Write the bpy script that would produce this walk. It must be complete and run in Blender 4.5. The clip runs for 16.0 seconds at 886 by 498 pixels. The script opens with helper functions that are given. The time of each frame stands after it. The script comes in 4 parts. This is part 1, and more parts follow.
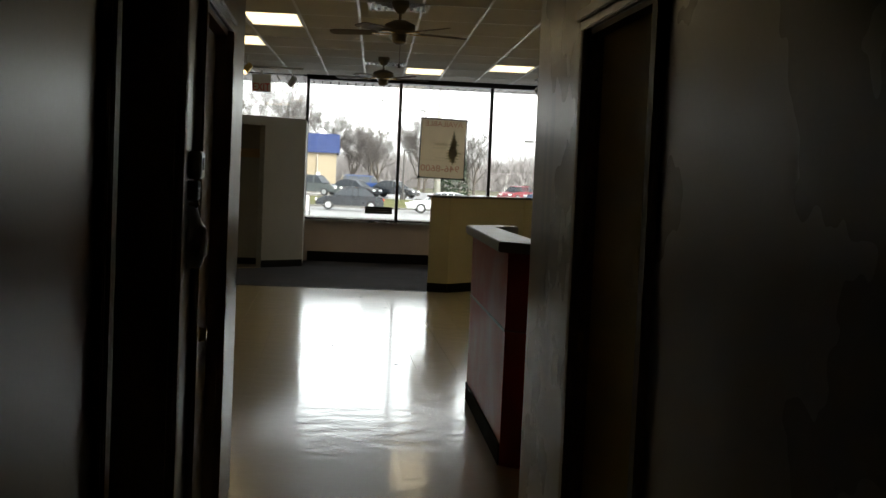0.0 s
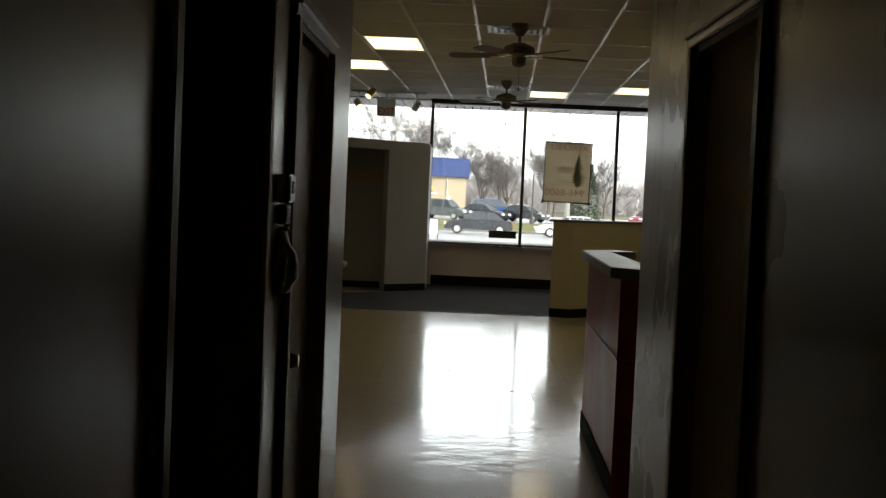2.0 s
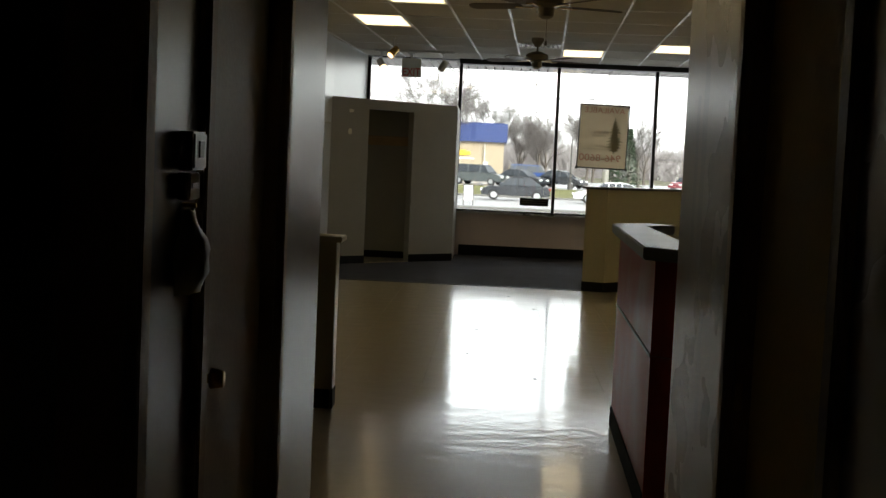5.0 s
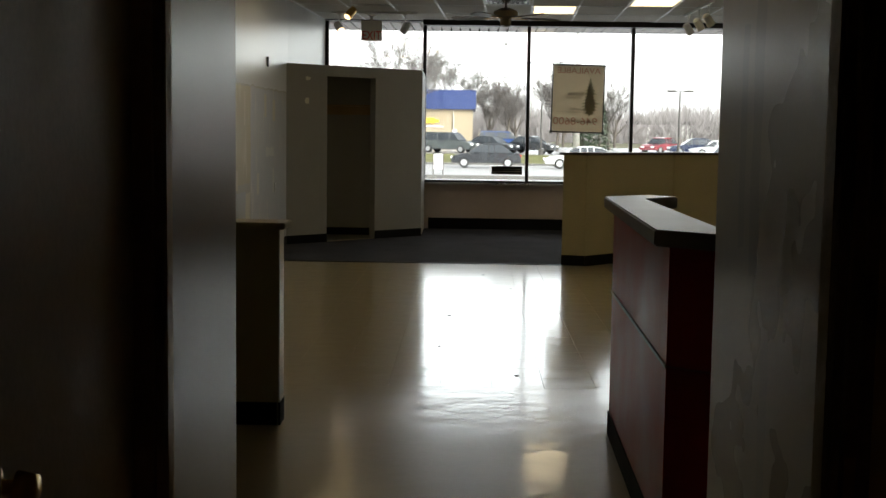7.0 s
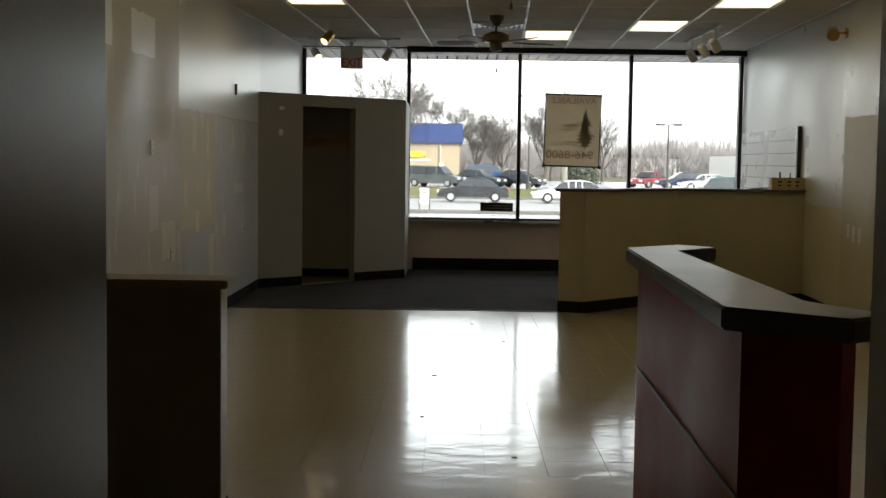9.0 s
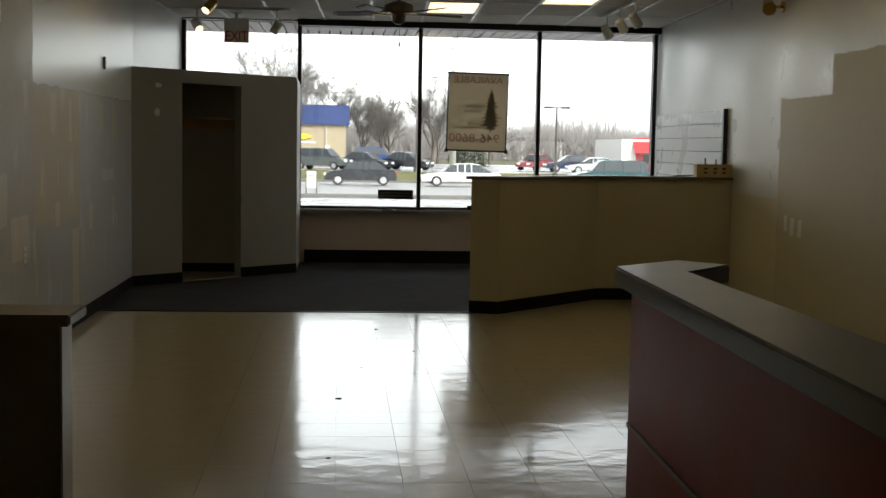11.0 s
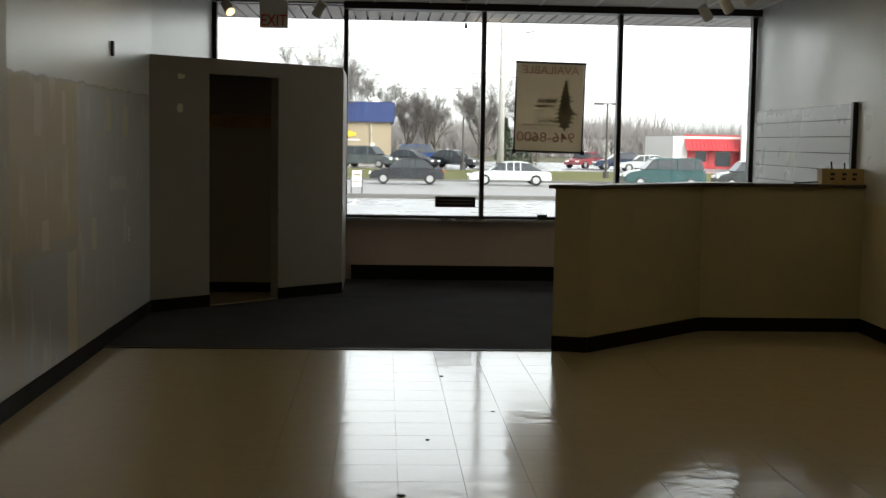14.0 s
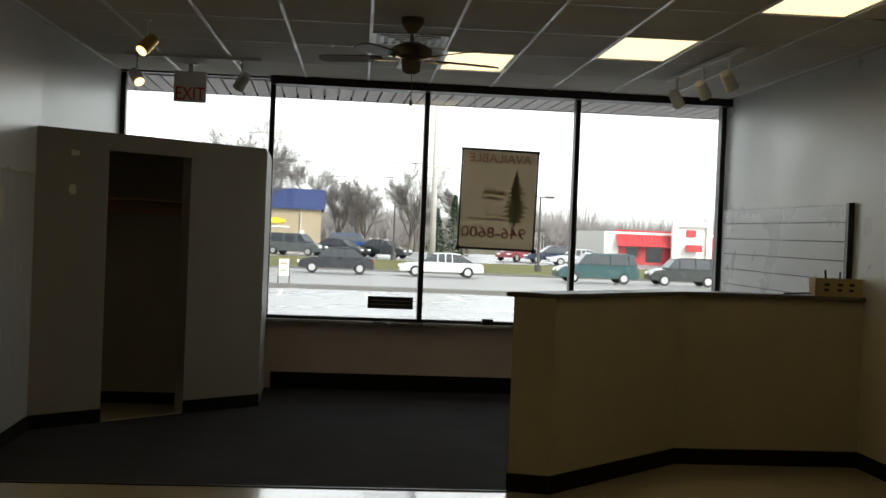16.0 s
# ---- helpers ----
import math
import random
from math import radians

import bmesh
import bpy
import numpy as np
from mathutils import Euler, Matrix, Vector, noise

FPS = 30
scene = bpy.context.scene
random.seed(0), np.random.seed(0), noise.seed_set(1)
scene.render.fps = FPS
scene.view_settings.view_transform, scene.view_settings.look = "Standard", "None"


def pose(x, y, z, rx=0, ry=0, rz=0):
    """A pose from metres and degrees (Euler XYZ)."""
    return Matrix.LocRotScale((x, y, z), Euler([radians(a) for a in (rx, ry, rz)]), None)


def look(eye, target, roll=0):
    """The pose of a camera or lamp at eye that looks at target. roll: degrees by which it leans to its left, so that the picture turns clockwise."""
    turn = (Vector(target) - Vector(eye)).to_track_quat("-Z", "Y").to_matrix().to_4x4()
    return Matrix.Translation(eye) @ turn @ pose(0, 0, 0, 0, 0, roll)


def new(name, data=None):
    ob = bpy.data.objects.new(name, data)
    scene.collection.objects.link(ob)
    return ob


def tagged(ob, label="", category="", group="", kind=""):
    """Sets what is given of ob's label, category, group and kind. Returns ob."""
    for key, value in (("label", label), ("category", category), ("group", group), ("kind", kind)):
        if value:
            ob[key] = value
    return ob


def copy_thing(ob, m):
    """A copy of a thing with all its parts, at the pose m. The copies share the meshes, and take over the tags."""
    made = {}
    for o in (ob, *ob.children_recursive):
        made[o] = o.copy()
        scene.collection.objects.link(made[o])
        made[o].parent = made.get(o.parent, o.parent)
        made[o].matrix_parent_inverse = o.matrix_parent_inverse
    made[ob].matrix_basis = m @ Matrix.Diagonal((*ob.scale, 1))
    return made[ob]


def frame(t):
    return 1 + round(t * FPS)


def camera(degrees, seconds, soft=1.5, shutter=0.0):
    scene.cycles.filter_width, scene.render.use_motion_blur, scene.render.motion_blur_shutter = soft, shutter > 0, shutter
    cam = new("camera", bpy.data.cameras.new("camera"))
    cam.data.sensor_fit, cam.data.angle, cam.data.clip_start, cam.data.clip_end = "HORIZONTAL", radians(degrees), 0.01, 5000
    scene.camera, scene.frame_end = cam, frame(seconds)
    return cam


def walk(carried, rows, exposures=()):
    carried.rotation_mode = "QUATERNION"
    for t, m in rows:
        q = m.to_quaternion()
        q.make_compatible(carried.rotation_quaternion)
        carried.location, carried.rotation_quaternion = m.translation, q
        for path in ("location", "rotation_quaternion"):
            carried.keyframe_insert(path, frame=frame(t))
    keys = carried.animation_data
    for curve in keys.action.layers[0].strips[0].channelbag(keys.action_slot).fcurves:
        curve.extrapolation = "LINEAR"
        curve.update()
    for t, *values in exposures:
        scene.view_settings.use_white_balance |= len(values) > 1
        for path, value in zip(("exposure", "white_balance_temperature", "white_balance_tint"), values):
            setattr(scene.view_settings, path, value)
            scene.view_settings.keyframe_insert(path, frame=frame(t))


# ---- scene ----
cam = camera(38.6, 16.0)
PATH = [
    (0, (1.912, -9.029, 1.51), (2.096, -7.041, 1.394), 2.5),
    (0.5, (1.922, -9.063, 1.507), (1.995, -7.068, 1.388), 1.3),
    (1, (1.939, -8.967, 1.524), (1.984, -6.97, 1.427), 1.8),
    (1.5, (1.986, -8.919, 1.516), (1.973, -6.921, 1.439), 1.3),
    (2, (2.027, -8.906, 1.513), (2.004, -6.908, 1.426), 2.5),
    (2.5, (2.022, -8.763, 1.51), (2.015, -6.766, 1.397), 2.1),
    (3, (1.985, -8.598, 1.519), (2.062, -6.6, 1.452), 1.1),
    (3.5, (1.972, -8.417, 1.529), (2.097, -6.423, 1.434), 0.3),
    (4, (2.032, -8.199, 1.523), (2.043, -6.201, 1.442), 0.3),
    (4.5, (2.147, -8.044, 1.519), (2.064, -6.048, 1.43), 2.5),
    (4.7, (2.175, -7.998, 1.518), (2.094, -6.004, 1.393), 2.6),
    (6.8, (2.175, -6.85, 1.521), (2.106, -4.86, 1.339), 1.0),
    (7, (2.177, -6.746, 1.511), (2.14, -4.756, 1.319), 0.8),
    (7.5, (2.144, -6.407, 1.527), (2.196, -4.413, 1.389), 1.2),
    (8, (2.132, -6.146, 1.51), (2.126, -4.154, 1.333), 0.1),
    (8.5, (2.166, -5.815, 1.523), (2.068, -3.822, 1.387), -0.1),
    (9, (2.172, -5.495, 1.512), (2.155, -3.5, 1.373), 0.8),
    (9.2, (2.162, -5.319, 1.523), (2.25, -3.325, 1.401), 1.2),
    (11.5, (2.03, -3.882, 1.534), (2.195, -1.896, 1.364), 1.0),
    (12, (2.069, -3.556, 1.557), (2.128, -1.561, 1.431), 0.6),
    (12.5, (2.08, -3.219, 1.565), (2.13, -1.226, 1.402), 3.1),
    (13, (2.015, -2.823, 1.516), (2.222, -0.838, 1.39), 1.2),
    (13.5, (1.917, -2.513, 1.534), (2.098, -0.53, 1.356), 1.3),
    (14, (1.954, -2.114, 1.561), (2.049, -0.124, 1.391), 0.9),
    (14.5, (1.968, -1.723, 1.542), (2.181, 0.263, 1.443), 2.0),
    (15, (1.919, -1.369, 1.576), (2.191, 0.608, 1.441), 0.9),
    (15.5, (1.901, -0.98, 1.601), (2.063, 1.013, 1.587), 0.6),
    (16, (1.973, -0.548, 1.603), (2.177, 1.442, 1.577), 2.3),
]
walk(cam, [(t, look(eye, target, roll)) for t, eye, target, roll in PATH], exposures=[(0.0, 2.15), (4.7, 2.2), (9.0, 2.1), (12.5, 1.75), (16.0, 1.65)])

# ---- world and sun: bright overcast day ----
SUN_EL, SUN_ROT = radians(42), radians(150)
world = bpy.data.worlds.new("overcast_sky")
scene.world = world
world.use_nodes = True
wn, wl = world.node_tree.nodes, world.node_tree.links
wn.clear()
sky = wn.new("ShaderNodeTexSky")
sky.sky_type, sky.sun_disc, sky.sun_elevation, sky.sun_rotation = "NISHITA", False, SUN_EL, SUN_ROT
sky.air_density, sky.dust_density, sky.ozone_density = 1.0, 1.5, 1.0
grey = wn.new("ShaderNodeHueSaturation")
grey.inputs["Saturation"].default_value = 0.12
back = wn.new("ShaderNodeBackground")
back.inputs["Strength"].default_value = 0.15
wout = wn.new("ShaderNodeOutputWorld")
wl.new(sky.outputs[0], grey.inputs["Color"])
wl.new(grey.outputs[0], back.inputs["Color"])
wl.new(back.outputs[0], wout.inputs["Surface"])
sun = new("sun", bpy.data.lights.new("sun", "SUN"))
sun.data.energy, sun.data.angle, sun.data.color = 1.2, radians(25), (1.0, 0.96, 0.9)
sun.matrix_world = look((0, 0, 0), (-math.sin(SUN_ROT) * math.cos(SUN_EL), -math.cos(SUN_ROT) * math.cos(SUN_EL), -math.sin(SUN_EL)))
TUBE = 0.5  # strength of the ceiling fixtures' diffusers

# ---- materials ----


def mat(name, color, rough=0.5, metal=0.0, var=0.12, scale=6.0, fine=60.0, bump=0.15, spec=0.5, rough_var=0.08, coat=0.0, depth=0.02):
    """A surface with large blotches and fine grain in colour, roughness and relief."""
    m = bpy.data.materials.new(name)
    m.use_nodes = True
    n, l = m.node_tree.nodes, m.node_tree.links
    b = n["Principled BSDF"]
    geo = n.new("ShaderNodeNewGeometry")
    big, small = n.new("ShaderNodeTexNoise"), n.new("ShaderNodeTexNoise")
    big.inputs["Scale"].default_value, small.inputs["Scale"].default_value = scale * 0.3, fine
    big.inputs["Detail"].default_value, small.inputs["Detail"].default_value = 4, 3
    for t in (big, small):
        l.new(geo.outputs["Position"], t.inputs["Vector"])
    mixed = n.new("ShaderNodeMath")
    mixed.operation = "MULTIPLY_ADD"
    mixed.inputs[1].default_value = 0.4
    l.new(small.outputs["Fac"], mixed.inputs[0])
    l.new(big.outputs["Fac"], mixed.inputs[2])
    ramp = n.new("ShaderNodeMapRange")
    ramp.inputs["From Min"].default_value, ramp.inputs["From Max"].default_value = 0.4, 1.0
    ramp.inputs["To Min"].default_value, ramp.inputs["To Max"].default_value = 1 - var, 1 + var
    l.new(mixed.outputs[0], ramp.inputs["Value"])
    mul = n.new("ShaderNodeMix")
    mul.data_type, mul.blend_type = "RGBA", "MULTIPLY"
    mul.inputs["Factor"].default_value = 1.0
    mul.inputs["A"].default_value = (*color, 1)
    l.new(ramp.outputs[0], mul.inputs["B"])
    l.new(mul.outputs["Result"], b.inputs["Base Color"])
    rr = n.new("ShaderNodeMapRange")
    rr.inputs["From Min"].default_value, rr.inputs["From Max"].default_value = 0.3, 0.7
    rr.inputs["To Min"].default_value, rr.inputs["To Max"].default_value = max(0.02, rough - rough_var), min(1, rough + rough_var)
    l.new(big.outputs["Fac"], rr.inputs["Value"])
    l.new(rr.outputs[0], b.inputs["Roughness"])
    b.inputs["Metallic"].default_value = metal
    b.inputs["Specular IOR Level"].default_value = spec
    b.inputs["Coat Weight"].default_value = coat
    bm = n.new("ShaderNodeBump")
    bm.inputs["Strength"].default_value, bm.inputs["Distance"].default_value = bump, depth
    l.new(mixed.outputs[0], bm.inputs["Height"])
    l.new(bm.outputs[0], b.inputs["Normal"])
    return m


def node_box(n, l, geo, lo, hi):
    """A 0..1 mask of an axis-aligned patch (world metres) with a slightly ragged border."""
    wob = n.new("ShaderNodeTexNoise")
    wob.inputs["Scale"].default_value = 5.0
    l.new(geo.outputs["Position"], wob.inputs["Vector"])
    off = n.new("ShaderNodeVectorMath")
    off.operation = "MULTIPLY_ADD"
    off.inputs[1].default_value = (0.06, 0.06, 0.06)
    l.new(wob.outputs["Color"], off.inputs[0])
    l.new(geo.outputs["Position"], off.inputs[2])
    sep = n.new("ShaderNodeSeparateXYZ")
    l.new(off.outputs[0], sep.inputs[0])
    out = None
    for axis, (a, c) in zip("YZ", zip(lo, hi)):
        for op, v in (("GREATER_THAN", a + 0.03), ("LESS_THAN", c + 0.03)):
            q = n.new("ShaderNodeMath")
            q.operation = op
            q.inputs[1].default_value = v
            l.new(sep.outputs[axis], q.inputs[0])
            if out is None:
                out = q
            else:
                p = n.new("ShaderNodeMath")
                p.operation = "MULTIPLY"
                l.new(out.outputs[0], p.inputs[0])
                l.new(q.outputs[0], p.inputs[1])
                out = p
    return out


def patched(m, patches):
    """Old patches of other paint and filler on a wall: (y, z) from, (y, z) to, colour, gloss."""
    n, l = m.node_tree.nodes, m.node_tree.links
    b = n["Principled BSDF"]
    geo = n.new("ShaderNodeNewGeometry")
    for lo, hi, color, rough in patches:
        mask = node_box(n, l, geo, lo, hi)
        old = b.inputs["Base Color"].links[0].from_socket
        mix = n.new("ShaderNodeMix")
        mix.data_type = "RGBA"
        l.new(mask.outputs[0], mix.inputs["Factor"])
        l.new(old, mix.inputs["A"])
        mix.inputs["B"].default_value = (*color, 1)
        l.new(mix.outputs["Result"], b.inputs["Base Color"])
        old = b.inputs["Roughness"].links[0].from_socket
        mix = n.new("ShaderNodeMix")
        l.new(mask.outputs[0], mix.inputs["Factor"])
        l.new(old, mix.inputs["A"])
        mix.inputs["B"].default_value = rough
        l.new(mix.outputs["Result"], b.inputs["Roughness"])
    return m


def glow(name, color, strength):
    m = bpy.data.materials.new(name)
    m.use_nodes = True
    b = m.node_tree.nodes["Principled BSDF"]
    b.inputs["Base Color"].default_value = (*color, 1)
    b.inputs["Emission Color"].default_value = (*color, 1)
    b.inputs["Emission Strength"].default_value = strength
    return m


def pane_material():
    m = bpy.data.materials.new("window_glass")
    m.use_nodes = True
    n, l = m.node_tree.nodes, m.node_tree.links
    n.clear()
    t, g, x, o = (n.new("ShaderNode" + k) for k in ("BsdfTransparent", "BsdfGlossy", "MixShader", "OutputMaterial"))
    t.inputs["Color"].default_value = (0.93, 0.95, 0.94, 1)
    g.inputs["Roughness"].default_value = 0.02
    x.inputs[0].default_value = 0.05
    l.new(t.outputs[0], x.inputs[1])
    l.new(g.outputs[0], x.inputs[2])
    l.new(x.outputs[0], o.inputs["Surface"])
    return m


CREAM, GREYW = (0.62, 0.58, 0.44), (0.62, 0.63, 0.62)
M_LEFT = patched(mat("left_wall_paint", (0.43, 0.41, 0.34), 0.45, var=0.18, scale=5, bump=0.15, rough_var=0.12), [
    ((4.93, 1.92), (11.9, 3.2), GREYW, 0.28), ((3.4, 2.25), (4.1, 2.55), (0.66, 0.67, 0.66), 0.35), ((2.2, 2.25), (2.9, 2.65), (0.66, 0.67, 0.66), 0.35),
    ((4.95, 0.9), (6.5, 1.9), (0.5, 0.45, 0.28), 0.5), ((6.5, 0.1), (9.1, 1.9), (0.46, 0.46, 0.46), 0.38), ((5.2, 0.1), (6.2, 0.82), (0.4, 0.41, 0.43), 0.4),
    ((5.45, 1.55), (5.6, 1.88), (0.6, 0.54, 0.38), 0.5), ((6.1, 1.5), (6.2, 1.85), (0.62, 0.56, 0.4), 0.5), ((7.4, 1.6), (7.55, 1.85), (0.6, 0.56, 0.42), 0.5), ((8.0, 1.55), (8.2, 1.8), (0.6, 0.56, 0.42), 0.5),
    ((7.5, 1.15), (8.1, 1.25), (0.58, 0.57, 0.52), 0.4), ((6.9, 0.75), (7.05, 0.98), (0.6, 0.57, 0.47), 0.4), ((8.0, 0.72), (8.1, 1.0), (0.6, 0.58, 0.5), 0.4), ((6.2, 0.1), (6.45, 0.8), (0.56, 0.53, 0.42), 0.45),
    ((4.3, 0.7), (4.75, 1.0), (0.57, 0.52, 0.4), 0.45), ((5.6, 0.85), (5.75, 1.05), (0.6, 0.54, 0.4), 0.5), ((3.9, 0.95), (4.2, 1.3), (0.53, 0.5, 0.42), 0.45)])


def streaked(m):
    """Thin upright runs of pale filler and old glue on the wall."""
    n, l = m.node_tree.nodes, m.node_tree.links
    b = n["Principled BSDF"]
    geo, mp, ns, cut = n.new("ShaderNodeNewGeometry"), n.new("ShaderNodeMapping"), n.new("ShaderNodeTexNoise"), n.new("ShaderNodeMapRange")
    mp.inputs["Scale"].default_value = (1.0, 5.5, 1.5)
    ns.inputs["Scale"].default_value, ns.inputs["Detail"].default_value = 1.3, 3
    l.new(geo.outputs["Position"], mp.inputs["Vector"])
    l.new(mp.outputs[0], ns.inputs["Vector"])
    l.new(ns.outputs["Fac"], cut.inputs["Value"])
    cut.inputs["From Min"].default_value, cut.inputs["From Max"].default_value = 0.59, 0.69
    cut.inputs["To Max"].default_value = 0.45
    low, both = n.new("ShaderNodeMath"), n.new("ShaderNodeMath")
    sep = n.new("ShaderNodeSeparateXYZ")
    l.new(geo.outputs["Position"], sep.inputs[0])
    low.operation, both.operation = "LESS_THAN", "MULTIPLY"
    low.inputs[1].default_value = 1.92
    l.new(sep.outputs["Z"], low.inputs[0])
    l.new(low.outputs[0], both.inputs[0])
    l.new(cut.outputs[0], both.inputs[1])
    mix = n.new("ShaderNodeMix")
    mix.data_type = "RGBA"
    l.new(both.outputs[0], mix.inputs["Factor"])
    l.new(b.inputs["Base Color"].links[0].from_socket, mix.inputs["A"])
    mix.inputs["B"].default_value = (0.72, 0.68, 0.55, 1)
    l.new(mix.outputs["Result"], b.inputs["Base Color"])


streaked(M_LEFT)
M_RIGHT = patched(mat("right_wall_paint", (0.6, 0.61, 0.59), 0.33, var=0.1, scale=5, bump=0.1), [
    ((5.6, 0.1), (6.88, 1.98), (0.53, 0.5, 0.37), 0.55), ((2.0, 0.1), (5.6, 2.29), (0.53, 0.5, 0.37), 0.55), ((6.88, 0.1), (9.0, 1.1), (0.6, 0.56, 0.4), 0.5),
    ((6.2, 0.8), (6.3, 0.95), (0.75, 0.74, 0.68), 0.4), ((6.4, 0.8), (6.5, 0.95), (0.75, 0.74, 0.68), 0.4), ((6.6, 0.82), (6.68, 0.96), (0.75, 0.74, 0.68), 0.4)])
# West hall wall: the hall's dimness is put into a darker base colour.
M_HALL_SHADED = mat("shaded_hall_wall_paint", (0.17, 0.14, 0.115), 0.3, var=0.14, scale=4, bump=0.0, rough_var=0.02, spec=0.2)
M_HALL_EAST = patched(mat("stained_hall_wall_paint", (0.43, 0.38, 0.32), 0.28, var=0.07, scale=4, bump=0.0, rough_var=0.02), [
    ((-3.93, 1.25), (-3.87, 1.75), (0.36, 0.33, 0.29), 0.31), ((-4.08, 1.2), (-3.99, 1.85), (0.35, 0.32, 0.28), 0.31), ((-4.2, 0.75), (-4.14, 1.1), (0.37, 0.34, 0.3), 0.3)])
M_CREAM = mat("cream_wall_paint", (0.44, 0.4, 0.265), 0.5, var=0.08, bump=0.1)
M_CLOSET = mat("closet_wall_paint", (0.31, 0.3, 0.27), 0.5, var=0.08, bump=0.1)
M_SILLW = mat("pinkish_wall_paint", (0.6, 0.5, 0.46), 0.5, var=0.08, bump=0.1)
M_BASE = mat("black_vinyl_base", (0.01, 0.0095, 0.01), 0.7, var=0.2, spec=0.1)
M_TILE = mat("vinyl_floor_tile", (0.6, 0.51, 0.33), 0.3, var=0.05, scale=3, fine=25, bump=0.0, rough_var=0.02, depth=0.008)


def waxed(m):
    """A thick, unevenly buffed coat of floor wax."""
    n, l = m.node_tree.nodes, m.node_tree.links
    b = n["Principled BSDF"]
    b.inputs["Coat Weight"].default_value, b.inputs["Coat IOR"].default_value = 1.0, 1.75
    geo, ns, mp = n.new("ShaderNodeNewGeometry"), n.new("ShaderNodeTexNoise"), n.new("ShaderNodeMapRange")
    ns.inputs["Scale"].default_value, ns.inputs["Detail"].default_value = 1.3, 5
    l.new(geo.outputs["Position"], ns.inputs["Vector"])
    l.new(ns.outputs["Fac"], mp.inputs["Value"])
    mp.inputs["From Min"].default_value, mp.inputs["From Max"].default_value = 0.35, 0.65
    mp.inputs["To Min"].default_value, mp.inputs["To Max"].default_value = 0.075, 0.12
    l.new(mp.outputs[0], b.inputs["Coat Roughness"])
    wave, bp = n.new("ShaderNodeTexNoise"), n.new("ShaderNodeBump")
    wave.inputs["Scale"].default_value, wave.inputs["Detail"].default_value = 6.0, 3
    l.new(geo.outputs["Position"], wave.inputs["Vector"])
    bp.inputs["Strength"].default_value, bp.inputs["Distance"].default_value = 0.3, 0.008
    l.new(wave.outputs["Fac"], bp.inputs["Height"])
    l.new(bp.outputs[0], b.inputs["Coat Normal"])


waxed(M_TILE)
M_GROUT = mat("floor_joint", (0.4, 0.33, 0.22), 0.4)
M_CARPET = mat("charcoal_carpet", (0.055, 0.056, 0.064), 0.95, var=0.35, fine=300, bump=0.6, spec=0.1)
M_CEIL = mat("ceiling_tile_board", (0.66, 0.63, 0.56), 0.9, var=0.08, fine=180, bump=0.35, spec=0.1)
M_TBAR = mat("white_ceiling_grid", (0.8, 0.8, 0.78), 0.35, var=0.03)
M_BRONZE = mat("dark_bronze_frame", (0.02, 0.016, 0.015), 0.4, metal=0.3, var=0.15)
M_ALU = mat("aluminium_sill", (0.6, 0.6, 0.6), 0.3, metal=0.8, var=0.06)
M_RED = mat("dark_red_laminate", (0.42, 0.035, 0.022), 0.42, var=0.14, scale=8, bump=0.05)
M_GREYTOP = mat("grey_laminate_top", (0.2, 0.19, 0.175), 0.33, var=0.1, fine=200, bump=0.0, rough_var=0.04)
M_SEAM = mat("worn_seam", (0.34, 0.2, 0.17), 0.45, var=0.3, fine=30)
M_CAP = mat("dark_cap", (0.1, 0.085, 0.07), 0.4, var=0.15)
M_WCAP = mat("pale_wood_cap", (0.5, 0.44, 0.33), 0.4, var=0.1)
M_TRIM = mat("brown_door_trim", (0.42, 0.29, 0.17), 0.5, var=0.2, scale=10, spec=0.25)
M_DOOR = mat("brown_wood_door", (0.46, 0.35, 0.22), 0.5, var=0.2, scale=10, spec=0.25)
M_TAN = mat("tan_door_paint", (0.76, 0.54, 0.18), 0.6, var=0.12, spec=0.15)
# Head trim: pale colour paints in the window's reflection, besides the real gloss.
M_SHEENTRIM = mat("window_sheen_trim", (0.78, 0.78, 0.78), 0.2, var=0.08)
# Dark colour stands in for the lack of light in the side room.
M_UNLIT = mat("unlit_room_shade", (0.12, 0.1, 0.08), 0.7)
M_WHITE = mat("white_plastic", (0.75, 0.74, 0.7), 0.4, var=0.05)
M_BLACK = mat("black_plastic", (0.02, 0.02, 0.02), 0.4, var=0.1)
M_BRASS = mat("brass", (0.62, 0.42, 0.14), 0.3, metal=1.0, var=0.1)
M_STEEL = mat("dull_steel", (0.45, 0.45, 0.45), 0.35, metal=0.9, var=0.1)
M_FAN = mat("brown_fan_blade", (0.17, 0.13, 0.09), 0.4, var=0.2)
M_FANM = mat("antique_fan_metal", (0.2, 0.165, 0.115), 0.4, metal=0.5, var=0.15)
M_TUBE = glow("fluorescent_diffuser", (1.0, 0.8, 0.45), TUBE)
M_LENS = glow("spot_lens", (1.0, 0.7, 0.35), 0.8)
M_PAPER = mat("paper", (0.7, 0.7, 0.68), 0.7, var=0.05)
M_BAG = mat("thin_plastic_bag", (0.66, 0.64, 0.6), 0.35, var=0.15)
M_SLAT = mat("grey_slatwall", (0.45, 0.465, 0.48), 0.3, var=0.06)
M_CARD = mat("tan_cardboard", (0.5, 0.38, 0.18), 0.7, var=0.1)
M_GLASS = pane_material()
M_EXITRED = mat("exit_red", (0.65, 0.05, 0.03), 0.4)


